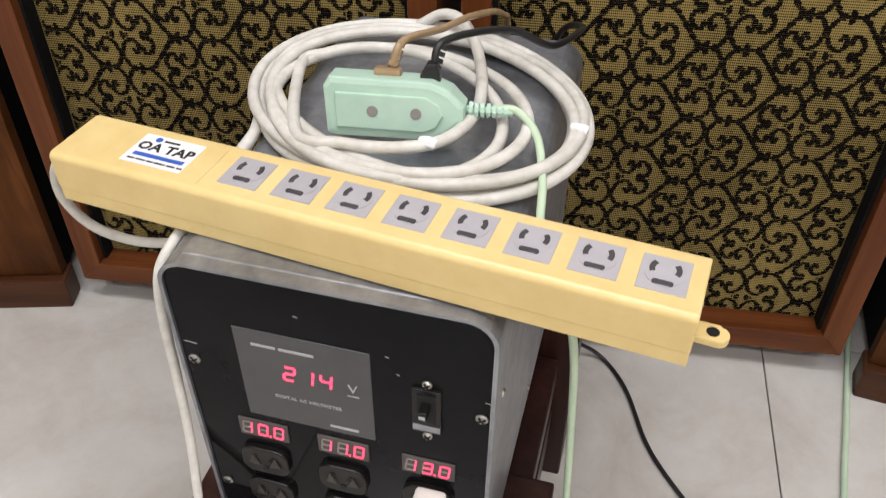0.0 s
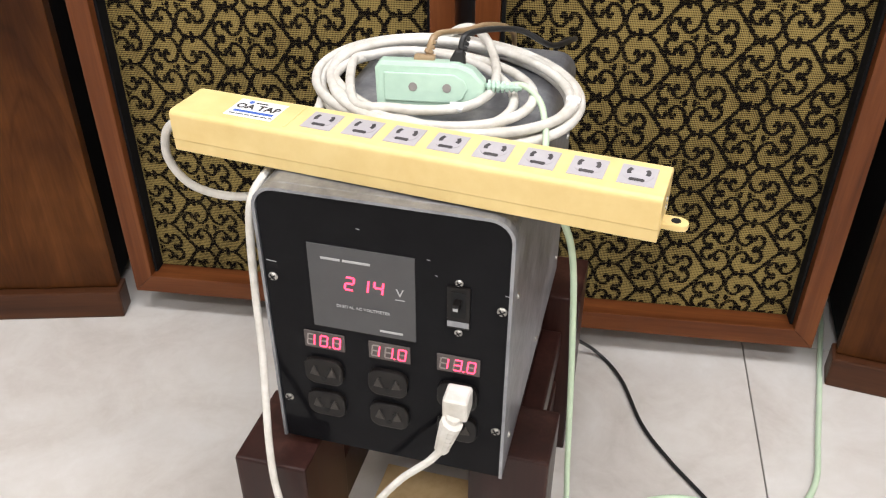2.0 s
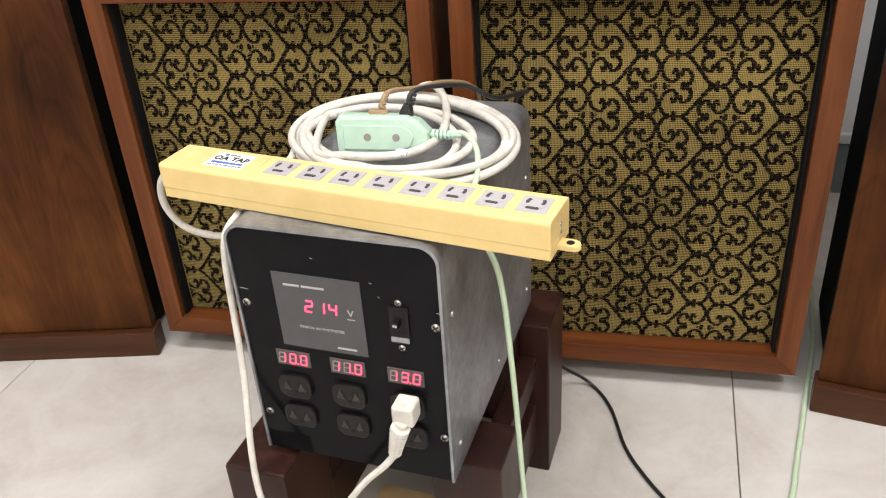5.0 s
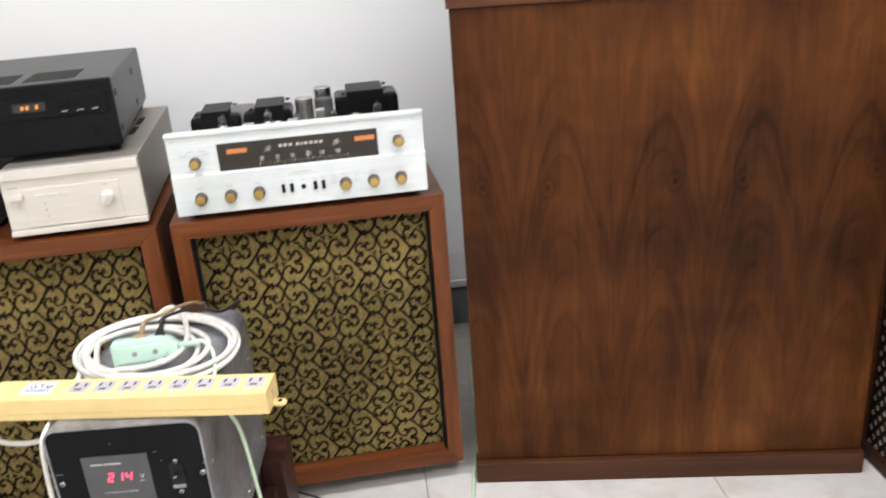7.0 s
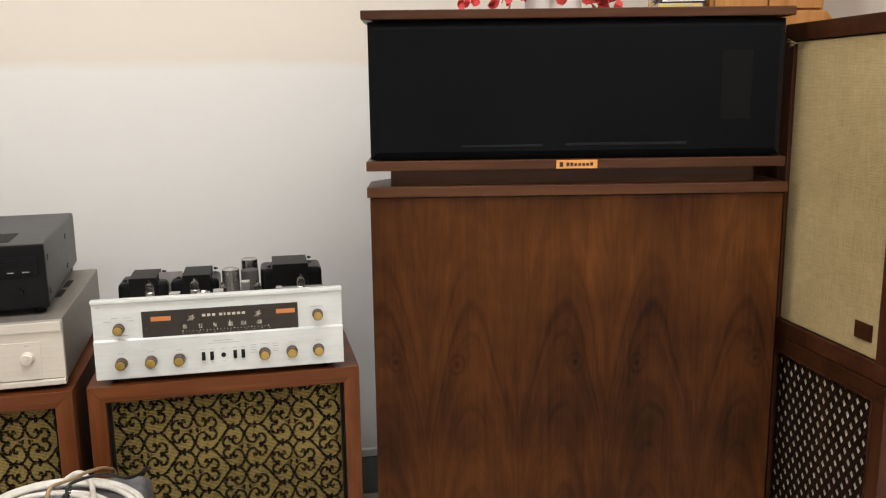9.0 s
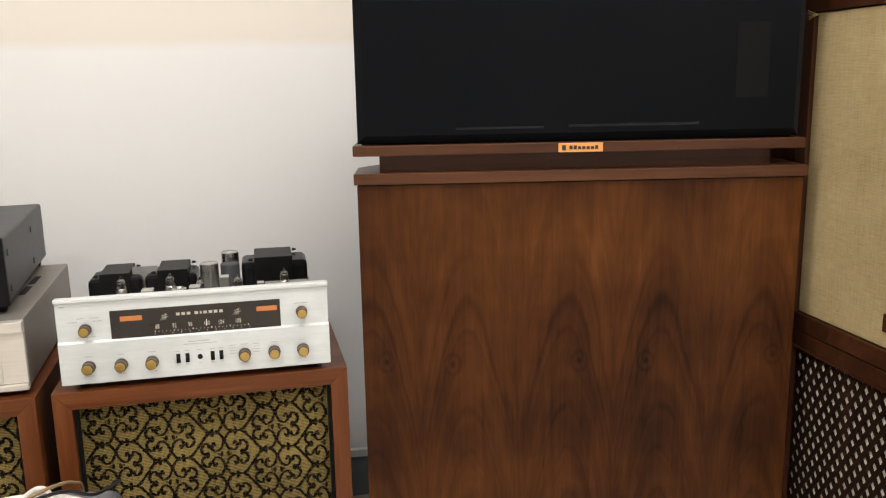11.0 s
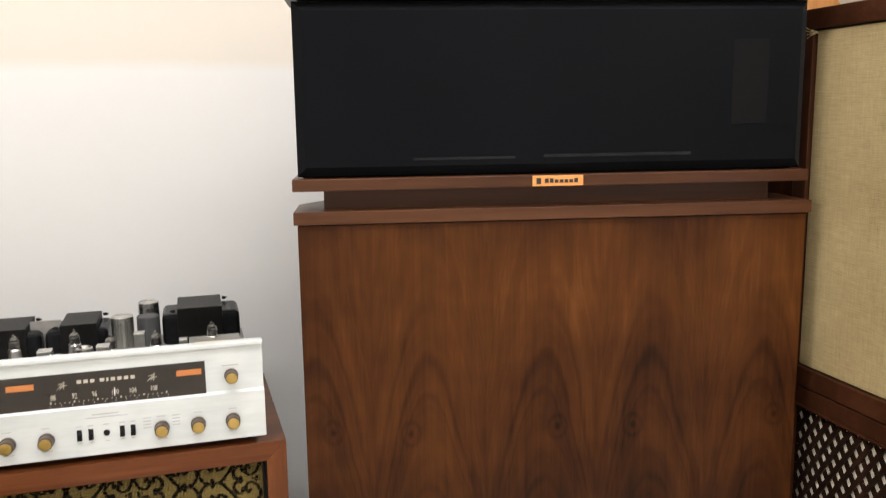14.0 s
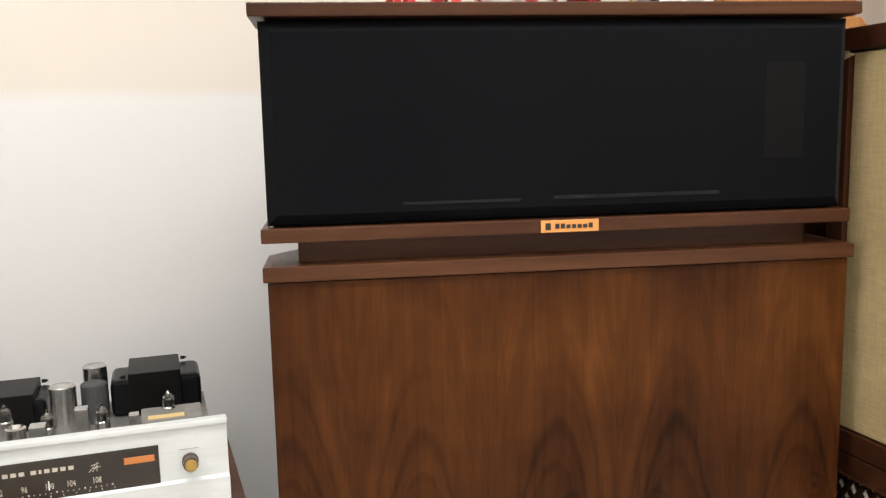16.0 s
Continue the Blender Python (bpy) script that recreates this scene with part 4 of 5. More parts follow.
def coil():
    """One long lead wound in loose oval turns."""
    root = thing("coiled_extension_cord", REG, "white extension cord coiled on top of the regulator", "extension cord")
    base, pts = 0.276 + 0.0052, []
    turns = [(0.113, 0.100, -0.008, 0.188, 0.0), (0.130, 0.112, 0.006, 0.198, 0.001), (0.122, 0.108, -0.005, 0.192, 0.0095), (0.119, 0.099, 0.011, 0.194, 0.0105), (0.100, 0.090, -0.004, 0.178, 0.016), (0.083, 0.083, -0.014, 0.166, 0.012)]
    per = 20
    for k in range(len(turns) * per - 2):
        i, f = divmod(k, per)
        f /= per
        a, b = turns[i], turns[min(i + 1, len(turns) - 1)]
        rx, ry, cx, cy, h = (p + (q - p) * f for p, q in zip(a, b))
        ang = radians(205) + 2 * math.pi * f
        wob = 1 + 0.018 * math.sin(5.1 * (i + f) * 2.3)
        pts.append((cx + rx * wob * math.cos(ang) - 0.018 * math.sin(ang), cy + ry * wob * math.sin(ang), base + h + 0.002 * math.sin(9 * (i + f))))
    pts += [(-0.060, 0.112, base + 0.017), (-0.025, 0.105, base + 0.019), (0.010, 0.109, base + 0.019), (0.038, 0.128, base + 0.018), (0.050, 0.165, base + 0.017), (0.046, 0.205, base + 0.017), (0.036, 0.240, base + 0.020), (0.022, 0.270, base + 0.024), (0.006, 0.290, base + 0.026), (-0.010, 0.299, base + 0.022), (-0.024, 0.300, base + 0.013), (-0.036, 0.308, base + 0.002)]
    lead = [(-0.1075, 0.075, 0.2675), (-0.1060, 0.105, 0.2715), (-0.1010, 0.130, 0.2790)]
    drop = [(0.059, -0.032, 0.055), (0.046, -0.034, 0.035), (0.020, -0.034, 0.004), (-0.006, -0.038, -0.036), (-0.036, -0.052, -0.085), (-0.064, -0.056, -0.098), (-0.084, -0.056, -0.072), (-0.097, -0.051, -0.03), (-0.105, -0.038, 0.021), (-0.113, -0.012, 0.098), (-0.1175, 0.0, 0.162), (-0.1145, 0.001, 0.225), (-0.1115, 0.006, 0.2545), (-0.1085, 0.024, 0.2655), (-0.1078, 0.050, 0.2668), (-0.1075, 0.080, 0.2675)]
    part("plug_lead", tube(drop, 0.0036, 10, 6), WHITE_PVC, root, "thinner white lead down to the plug", smooth=True)
    part("lead", tube(lead + pts, 0.0044, 10, 5), WHITE_PVC, root, smooth=True)
    for x, y, z in ((0.030, 0.1185, base + 0.0195), (0.122, 0.172, base + 0.0125)):
        part("tape", tube([(x - 0.005, y + 0.001, z), (x, y, z + 0.0012), (x + 0.005, y, z)], 0.0042, 8, 3), PAPER, root, "scrap of white tape")
    plug = box(0.0565, 0.0785, -0.031, -0.0076, 0.086, 0.109, 0.004, 3)
    plug_ob = part("plug", plug, WHITE_PVC, root, "white three-pin plug")
    relief = bmesh.new()
    for k in range(6):
        f = k / 5
        tube([(0.0665 - 0.0075 * f, -0.033, 0.088 - 0.03 * f), (0.0645 - 0.0075 * f, -0.033, 0.083 - 0.03 * f)], 0.0098 - 0.0032 * f, 10, 2, into=relief)
    tube([(0.067, -0.031, 0.092), (0.058, -0.033, 0.053)], 0.0062, 10, 2, into=relief)
    part("strain_relief", relief, WHITE_PVC, plug_ob)


coil()
cable("power_strip_lead", "white lead looping from the power strip's end", [(-0.184, 0.052, 0.293), (-0.197, 0.054, 0.291), (-0.214, 0.058, 0.274), (-0.219, 0.062, 0.246), (-0.205, 0.066, 0.221), (-0.175, 0.070, 0.211), (-0.142, 0.078, 0.212), (-0.1200, 0.090, 0.222), (-0.1145, 0.118, 0.250), (-0.1060, 0.155, 0.2790)], 0.0038, WHITE_PVC)


TAP = REG @ pose(-0.002, 0.155, 0.304, -13, 0, 8) @ Matrix.Diagonal((1.1, 1.08, 1.12, 1))


def tap():
    """Flat two-way socket end lying tilted on the coil."""
    m = TAP
    root = thing("extension_socket", m, "mint green two-way extension socket on the coiled cord", "extension socket")
    outline = [(-0.043, -0.017), (-0.045, 0.012), (-0.041, 0.018), (0.022, 0.018), (0.034, 0.013), (0.043, 0.004), (0.043, -0.004), (0.036, -0.012), (0.026, -0.018), (-0.038, -0.019)]
    part("body", prism(outline, -0.012, 0.012, 1, 0.0035), GREEN_PVC, root)
    face = [(-0.036, -0.0125), (-0.037, 0.0095), (0.019, 0.0095), (0.027, 0.005), (0.03, -0.001), (0.026, -0.009), (0.018, -0.0125)]
    part("raised_face", prism(face, -0.0138, -0.0118, 1, 0.0008), GREEN_PVC, root)
    for x in (-0.0135, 0.0135):
        part("screw", lathe([(0.0036, 0), (0.0034, 0.0007)], Matrix.Translation((x, -0.0136, -0.001)) @ FACE, 16), SEG_OFF, root)
    relief = bmesh.new()
    for k in range(7):
        tube([(0.045 + 0.0036 * k, 0, 0), (0.0474 + 0.0036 * k, 0, 0)], 0.0052 - 0.00025 * k, 10, 2, into=relief)
    tube([(0.04, 0, 0), (0.072, 0, 0)], 0.0026, 10, 2, into=relief)
    part("strain_relief", relief, GREEN_PVC, root)
    for name, x, material in (("brown_plug", -0.006, BROWN_PVC), ("black_plug", 0.020, BLACK_PVC)):
        plug = thing(name, m, name.replace("_", " ") + " pushed into the green extension socket", "plug")
        if material is BROWN_PVC:
            part("body", box(x - 0.009, x + 0.008, -0.002, 0.008, 0.012, 0.022, 0.002), material, plug)
        else:
            part("body", prism([(x - 0.007, 0.012), (x + 0.007, 0.012), (x + 0.006, 0.02), (x + 0.0045, 0.027), (x - 0.002, 0.027), (x - 0.006, 0.02)], -0.002, 0.009, 1, 0.002), material, plug)
        for k in range(4):
            part("relief_band", tube([(x + 0.002 + 0.0012 * k, 0.0045 + 0.0014 * k, 0.0225 + 0.0036 * k), (x + 0.0028 + 0.0012 * k, 0.0054 + 0.0014 * k, 0.0250 + 0.0036 * k)], 0.0038 - 0.0003 * k, 8, 2), material, plug)


tap()
cable("pale_green_lead", "pale green lead from the extension socket down to the floor", [(0.060, 0.164, 0.304), (0.078, 0.166, 0.306), (0.096, 0.150, 0.299), (0.107, 0.115, 0.288), (0.113, 0.075, 0.283), (0.122, 0.048, 0.272), (0.143, 0.052, 0.22), (0.152, 0.056, 0.12), (0.160, 0.058, -0.02), (0.166, 0.052, -0.13), (0.155, 0.035, -0.215), (0.125, 0.05, -0.243)], 0.0029, GREEN_CORD)
cable("green_floor_lead", "pale green lead lying on the floor beside the horn cabinet", [(0.30, 0.66, 0.0045), (0.39, 0.745, 0.0045), (0.468, 0.827, 0.0045), (0.520, 0.860, 0.0045), (0.590, 0.868, 0.0045), (0.645, 0.900, 0.0045), (0.664, 0.960, 0.0045), (0.659, 1.04, 0.0045), (0.652, 1.13, 0.0045), (0.644, 1.22, 0.0045), (0.634, 1.34, 0.0045), (0.612, 1.47, 0.0045), (0.585, 1.62, 0.0045), (0.57, 1.72, 0.0045)], 0.004, GREEN_CORD, Matrix())
cable("black_lead", "black lead from the socket, hanging behind the regulator onto the floor", [tuple(TAP @ Vector((0.022, 0.005, 0.023))), tuple(TAP @ Vector((0.027, 0.0115, 0.038))), (0.283, 0.800, 0.591), (0.306, 0.835, 0.568), (0.305, 0.915, 0.548), (0.27, 0.952, 0.51), (0.245, 0.97, 0.35), (0.262, 0.99, 0.18), (0.285, 1.03, 0.075), (0.335, 1.075, 0.010), (0.385, 1.038, 0.0045), (0.436, 0.962, 0.0045), (0.484, 0.915, 0.0045), (0.545, 0.868, 0.0045), (0.66, 0.775, 0.0045)], 0.0027, BLACK_PVC, Matrix())
cable("brown_lead", "thin brown lead arching back from the socket", [tuple(TAP @ Vector((-0.004, 0.005, 0.021))), tuple(TAP @ Vector((0.001, 0.0115, 0.036))), (0.236, 0.790, 0.586), (0.240, 0.835, 0.578), (0.236, 0.905, 0.55), (0.225, 0.95, 0.5), (0.22, 0.96, 0.3), (0.24, 0.97, 0.02), (0.27, 0.96, 0.004)], 0.0027, BROWN_PVC, Matrix())


# ---- tuner amplifier with valves ----
SILVER = plain("brushed_silver_front", (0.58, 0.615, 0.61), (0.71, 0.74, 0.735), 110, 0.36, 0.35, 0.05, (0.12, 1, 1), spread=0.16, big=14)
DIAL = plain("brown_black_dial_glass", (0.016, 0.012, 0.009), (0.026, 0.02, 0.015), 40, 0.12)
BRASS = plain("brass_cap", (0.42, 0.28, 0.08), (0.56, 0.39, 0.13), 200, 0.3, 1.0)
KNOB = plain("brown_knob", (0.05, 0.034, 0.024), (0.09, 0.062, 0.045), 200, 0.4, 0.3)
ORANGE = lit("lit_orange_window", (0.95, 0.32, 0.085), 0.42)
GOLD_INK = plain("gold_print", (0.42, 0.38, 0.3), (0.52, 0.48, 0.4), 80, 0.5)
IRON = plain("black_iron", (0.005, 0.005, 0.005), (0.011, 0.011, 0.012), 120, 0.25, 0.0, 0.04, spec=0.07)
PLATE = plain("dark_lamination", (0.004, 0.0039, 0.0038), (0.010, 0.0096, 0.0093), 160, 0.4, 0.0, 0.06, (1, 30, 1), spec=0.1)
ALU = plain("aluminium_can", (0.5, 0.5, 0.49), (0.66, 0.66, 0.65), 120, 0.25, 1.0, 0.05)
TIN = plain("dull_chassis_tin", (0.24, 0.24, 0.22), (0.36, 0.35, 0.33), 60, 0.5, 0.6)
CARD = plain("grey_card_sleeve", (0.045, 0.045, 0.046), (0.07, 0.07, 0.07), 60, 0.7)


def glass(name):
    m, t, p = nodes_of(name)
    p.inputs["Base Color"].default_value = (0.93, 0.9, 0.85, 1)
    p.inputs["Transmission Weight"].default_value = 1.0
    p.inputs["Roughness"].default_value = 0.03
    return m


GLASS = glass("valve_glass")


def transformer(parent, x0, x1, y0, y1, z0, z1, plate0, plate1, label):
    t = part("transformer", box(x0, x1, y0 + 0.004, y1, z0, z1, 0.012, 3), IRON, parent, label)
    part("core", box(plate0, plate1, y0, y1 + 0.004, z0, z1 + 0.011, 0.0015), PLATE, t, "laminated core")
    for x, y in ((plate0 - 0.003, y0 + 0.006), (plate1 + 0.003, y1 - 0.006)):
        bolts = lathe([(0.003, 0), (0.003, 0.006), (0.0018, 0.0065), (0.0018, 0.009)], Matrix.Translation((x, y, z1 + 0.006)) @ pose(0, 0, 0, 0, -90 if x < (plate0 + plate1) / 2 else 90, 0), 8)
        part("bolt", bolts, IRON, t)


def knob(parent, x, z, r, y):
    k = part("knob", lathe([(r * 1.12, 0), (r * 1.12, 0.004), (r, 0.006), (r, 0.017), (r * 0.9, 0.0185)], Matrix.Translation((x, y, z)) @ FACE, 24), KNOB, parent, "brown knob with brass cap", smooth=False)
    part("cap", lathe([(r * 0.86, 0.0185), (r * 0.86, 0.0195), (r * 0.6, 0.0202)], Matrix.Translation((x, y, z)) @ FACE, 24), BRASS, k)


def tuner_amplifier():
    root = thing("valve_tuner_amplifier", pose(0.1572, 1.0396, 0.6484, 0, 0, 17.01), "silver-fronted valve tuner amplifier with open black transformers", "tuner amplifier")
    W = 0.461
    lower = part("lower_panel", box(0, W, -0.004, 0.006, 0.012, 0.0855, 0.0012), SILVER, root)
    upper = part("upper_panel", box(0.0005, W - 0.0005, 0.0, 0.008, 0.0855, 0.1575, 0.0008), SILVER, root)
    part("rim", box(-0.0005, W + 0.0005, -0.005, 0.012, 0.1575, 0.1645, 0.0015), SILVER, root)
    part("bevel", prism([(-0.004, 0.0855), (0.001, 0.0895), (0.001, 0.0855)], 0.0004, W - 0.0004, 0), SILVER, root)
    part("chassis", box(0.012, W - 0.012, 0.008, 0.385, 0.014, 0.088, 0.002), TIN, root, "dull metal chassis")
    for x in (0.03, W - 0.03):
        for y in (0.03, 0.34):
            part("foot", lathe([(0.009, 0), (0.011, 0.014)], Matrix.Translation((x, y, 0.0)), 14), IRON, root)
    dial = part("dial_glass", box(0.0875, 0.3755, -0.0015, 0.004, 0.0885, 0.1385, 0.0005), DIAL, root, "dark tuning dial with lit orange windows")
    y = -0.0021
    for x in (0.104, 0.334):
        part("window", box(x, x + 0.036, y - 0.0004, y + 0.0008, 0.119, 0.1275, 0.0002), ORANGE, dial)
    f = 0.288
    for text, at in (("88", 0.266), ("92", 0.365), ("96", 0.458), ("100", 0.555), ("104", 0.64), ("108", 0.742)):
        part("dial_number", lettering(text, 0.0115, Matrix.Translation((0.0875 + f * at, y, 0.1045)) @ FACE @ Matrix.Diagonal((0.62, 1, 1, 1))), GOLD_INK, dial)
    ticks = bmesh.new()
    for k in range(26):
        x = 0.0875 + f * (0.25 + 0.55 * k / 25)
        box(x, x + (0.0012 if k % 5 else 0.0018), y - 0.0003, y, 0.0955, 0.0968 if k % 5 else 0.098, into=ticks)
    for k in range(12):
        x = 0.0875 + f * (0.25 + 0.56 * k / 11)
        box(x, x + 0.0008, y - 0.0003, y, 0.091, 0.0932, into=ticks)
    part("scale_ticks", ticks, GOLD_INK, dial)
    name_bars = bmesh.new()
    x = 0.197
    for k, length in enumerate((0.006, 0.006, 0.006, 0, 0.006, 0.003, 0.006, 0.006, 0.006, 0.006)):
        if length:
            box(x, x + length, y - 0.0003, y, 0.1225, 0.1275, into=name_bars)
        x += length + 0.003 if length else 0.004
    part("maker_bars", name_bars, GOLD_INK, dial)
    for x in (0.170, 0.293):
        marks = bmesh.new()
        for a, b, c, d in ((0, 0, 8, 9), (2, 8, 12, 10), (5, 4, 14, 6), (9, 0, 10, 12), (4, 0, 9, 7)):
            tube([(x + a * 0.001, y - 0.0002, 0.116 + b * 0.001), (x + c * 0.001, y - 0.0002, 0.116 + d * 0.001)], 0.0004, 5, 2, into=marks)
        part("ornament", marks, GOLD_INK, dial)
    part("pointer", box(0.2465, 0.2475, y - 0.0006, y, 0.1, 0.112), PAPER, dial)
    for x, z in ((0.0465, 0.1085), (0.413, 0.1125)):
        knob(upper, x, z, 0.0092, 0.0)
    for x in (0.047, 0.1, 0.151, 0.309, 0.361, 0.412):
        knob(lower, x, 0.043, 0.0098, -0.004)
    for x in (0.195, 0.2105, 0.2535, 0.2685):
        s = part("slide_switch", box(x - 0.0034, x + 0.0034, -0.0046, -0.003, 0.037, 0.053), SLOT, lower)
        part("slider", box(x - 0.0032, x + 0.0032, -0.009, -0.0046, 0.0375, 0.0445, 0.0005), IRON, s)
    part("jack", lathe([(0.0046, 0), (0.0046, 0.0012), (0.003, 0.0014)], Matrix.Translation((0.232, -0.004, 0.045)) @ FACE, 18), SLOT, lower)
    legends = bmesh.new()
    for x in (0.047, 0.1, 0.151, 0.309, 0.361, 0.412):
        box(x - 0.006, x + 0.006, -0.0043, -0.0038, 0.0605, 0.0615, into=legends)
        box(x - 0.008, x - 0.001, -0.0043, -0.0038, 0.0255, 0.0265, into=legends)
        box(x + 0.001, x + 0.007, -0.0043, -0.0038, 0.0255, 0.0265, into=legends)
    for x in (0.195, 0.2105, 0.232, 0.2535, 0.2685):
        box(x - 0.004, x + 0.004, -0.0043, -0.0038, 0.0575, 0.0585, into=legends)
        box(x - 0.003, x + 0.003, -0.0043, -0.0038, 0.0325, 0.0333, into=legends)
    box(0.214, 0.25, -0.0043, -0.0038, 0.0735, 0.0747, into=legends)
    box(0.205, 0.262, -0.0043, -0.0038, 0.069, 0.0699, into=legends)
    for k in range(4):
        box(0.283, 0.294, -0.0043, -0.0038, 0.045 + 0.005 * k, 0.046 + 0.005 * k, into=legends)
        box(0.324, 0.335, -0.0043, -0.0038, 0.045 + 0.005 * k, 0.046 + 0.005 * k, into=legends)
    for x, z, length in ((0.008, 0.15, 0.008), (0.02, 0.122, 0.014), (0.034, 0.128, 0.012), (0.055, 0.128, 0.014), (0.06, 0.122, 0.014), (0.032, 0.0945, 0.03), (0.4, 0.1275, 0.024)):
        box(x, x + length, -0.0003, 0.0002, z, z + 0.0012, into=legends)
    part("small_legends", legends, LEGEND, lower, kind="stuff")
    z0 = 0.088
    transformer(root, 0.002, 0.106, 0.275, 0.372, z0, 0.133, 0.026, 0.084, "black output transformer")
    transformer(root, 0.112, 0.216, 0.275, 0.372, z0, 0.134, 0.138, 0.198, "black output transformer")
    transformer(root, 0.306, 0.443, 0.285, 0.385, z0, 0.146, 0.333, 0.412, "large black power transformer")
    part("bracket", box(0.086, 0.136, 0.31, 0.314, z0, 0.148), TIN, root)
    for x, y, r, top, material in ((0.243, 0.25, 0.0185, 0.161, ALU), (0.282, 0.345, 0.0185, 0.163, ALU), (0.283, 0.29, 0.0195, 0.149, CARD)):
        part("capacitor_can", lathe([(r, z0), (r, top - 0.002), (r - 0.002, top), (r - 0.004, top - 0.0015)], Matrix.Translation((x, y, 0)), 24), material, root, "capacitor can")
    for x, y in ((0.076, 0.22), (0.168, 0.22), (0.229, 0.17), (0.3, 0.17), (0.391, 0.2)):
        valve = part("valve_shield", lathe([(0.0105, z0), (0.0105, z0 + 0.036), (0.0095, z0 + 0.038)], Matrix.Translation((x, y, 0)), 16), ALU, root)
        part("valve", lathe([(0.0085, z0 + 0.03), (0.0088, z0 + 0.046), (0.0075, z0 + 0.053), (0.004, z0 + 0.0565), (0.0012, z0 + 0.062)], Matrix.Translation((x, y, 0)), 16), GLASS, valve, "small glass valve")
        part("electrode", lathe([(0.005, z0 + 0.031), (0.005, z0 + 0.048)], Matrix.Translation((x, y, 0)), 10), CARD, valve)
    for x, y, w, h in ((0.276, 0.15, 0.018, 0.066), (0.222, 0.13, 0.021, 0.055), (0.135, 0.14, 0.022, 0.052), (0.344, 0.14, 0.014, 0.052)):
        part("coil_shield", box(x - w / 2, x + w / 2, y - w / 2, y + w / 2, z0, z0 + h, 0.002), ALU, root)
    for x, y in ((0.19, 0.16), (0.155, 0.12)):
        part("socket_ring", lathe([(0.0135, z0), (0.0135, z0 + 0.044), (0.0105, z0 + 0.046), (0.008, z0 + 0.04)], Matrix.Translation((x, y, 0)), 18), ALU, root)
    part("tuning_box", box(0.352, 0.437, 0.145, 0.21, z0, z0 + 0.035, 0.0015), TIN, root)
    part("paper_tag", box(0.362, 0.412, 0.152, 0.168, z0 + 0.0348, z0 + 0.0356), CREAM, root)


tuner_amplifier()

# ---- the stack of hi-fi units on the other loudspeaker ----
CHAMPAGNE = plain("champagne_aluminium", (0.6, 0.56, 0.5), (0.7, 0.665, 0.6), 220, 0.35, 0.5, 0.08, (0.05, 1, 1), spread=0.1)
TAUPE = plain("taupe_cover", (0.21, 0.19, 0.165), (0.27, 0.25, 0.22), 90, 0.45, 0.4, 0.1)
DECK_BLACK = plain("black_unit_front", (0.003, 0.003, 0.0034), (0.007, 0.007, 0.008), 90, 0.35, spec=0.1)
DECK_COVER = plain("dusty_dark_cover", (0.010, 0.0105, 0.0115), (0.030, 0.031, 0.033), 40, 0.4, 0.0, 0.08, big=8, spec=0.35)
AMBER = lit("amber_figures", (1.0, 0.33, 0.04), 0.8)
UNIT = pose(-0.1183, 0.9505, 0.6484, 0, 0, 19.22)


def feet(root, w, d, h):
    for x in (0.02, w - 0.02):
        for y in (0.03, d - 0.04):
            part("foot", lathe([(0.01, 0), (0.012, h)], Matrix.Translation((x, y, 0)), 14), DECK_BLACK, root)


def silver_amp():
    w, h, d = 0.2363, 0.1300, 0.4793
    root = thing("compact_amplifier", UNIT, "champagne-silver compact amplifier standing on the patterned loudspeaker", "amplifier", "matching compact hi-fi units")
    feet(root, w, d, 0.01)
    part("cover", box(0.002, w - 0.002, 0.012, d, 0.010, h, 0.002), TAUPE, root, "taupe metal cover")
    front = part("front_panel", box(0, w, 0.0, 0.012, 0.022, h - 0.018, 0.0015), CHAMPAGNE, root)
    part("top_lip", box(0, w, -0.006, 0.014, h - 0.018, h + 0.001, 0.002), CHAMPAGNE, root)
    part("bottom_lip", box(0, w, -0.006, 0.012, 0.01, 0.021, 0.002), CHAMPAGNE, root)
    part("sub_panel", box(0.034, 0.197, -0.002, 0.002, 0.024, 0.094, 0.001), CHAMPAGNE, root)
    k = part("volume_knob", lathe([(0.0125, 0), (0.0125, 0.003), (0.011, 0.004), (0.011, 0.012), (0.0095, 0.0135)], Matrix.Translation((0.174, -0.002, 0.064)) @ FACE, 28), CHAMPAGNE, root)
    part("pointer", prism([(0.167, 0.0565), (0.169, 0.0545), (0.181, 0.0715), (0.179, 0.0735)], -0.0175, -0.0150, 1), CHAMPAGNE, k)
    part("power_button", box(0.012, 0.034, -0.009, 0.0, 0.076, 0.086, 0.0012), CHAMPAGNE, root)
    for x in (0.055, 0.076, 0.097):
        part("button", box(x, x + 0.015, -0.004, -0.001, 0.078, 0.0825, 0.0006), CHAMPAGNE, root)
    bars = bmesh.new()
    box(0.01, 0.028, -0.0004, 0.0004, 0.097, 0.0995, into=bars)
    for z in (0.064, 0.052, 0.04):
        box(0.066, 0.069, -0.0024, -0.0018, z, z + 0.003, into=bars)
    box(0.17, 0.178, -0.0024, -0.0018, 0.087, 0.0885, into=bars)
    part("print", bars, LEGEND, front)
    vents = bmesh.new()
    for i in range(9):
        for j in range(2):
            x, y = 0.03 + 0.02 * i, 0.2 + 0.09 * j
            box(x, x + 0.012, y, y + 0.07, h - 0.0004, h + 0.0006, into=vents)
    part("vent", vents, SLOT, root)


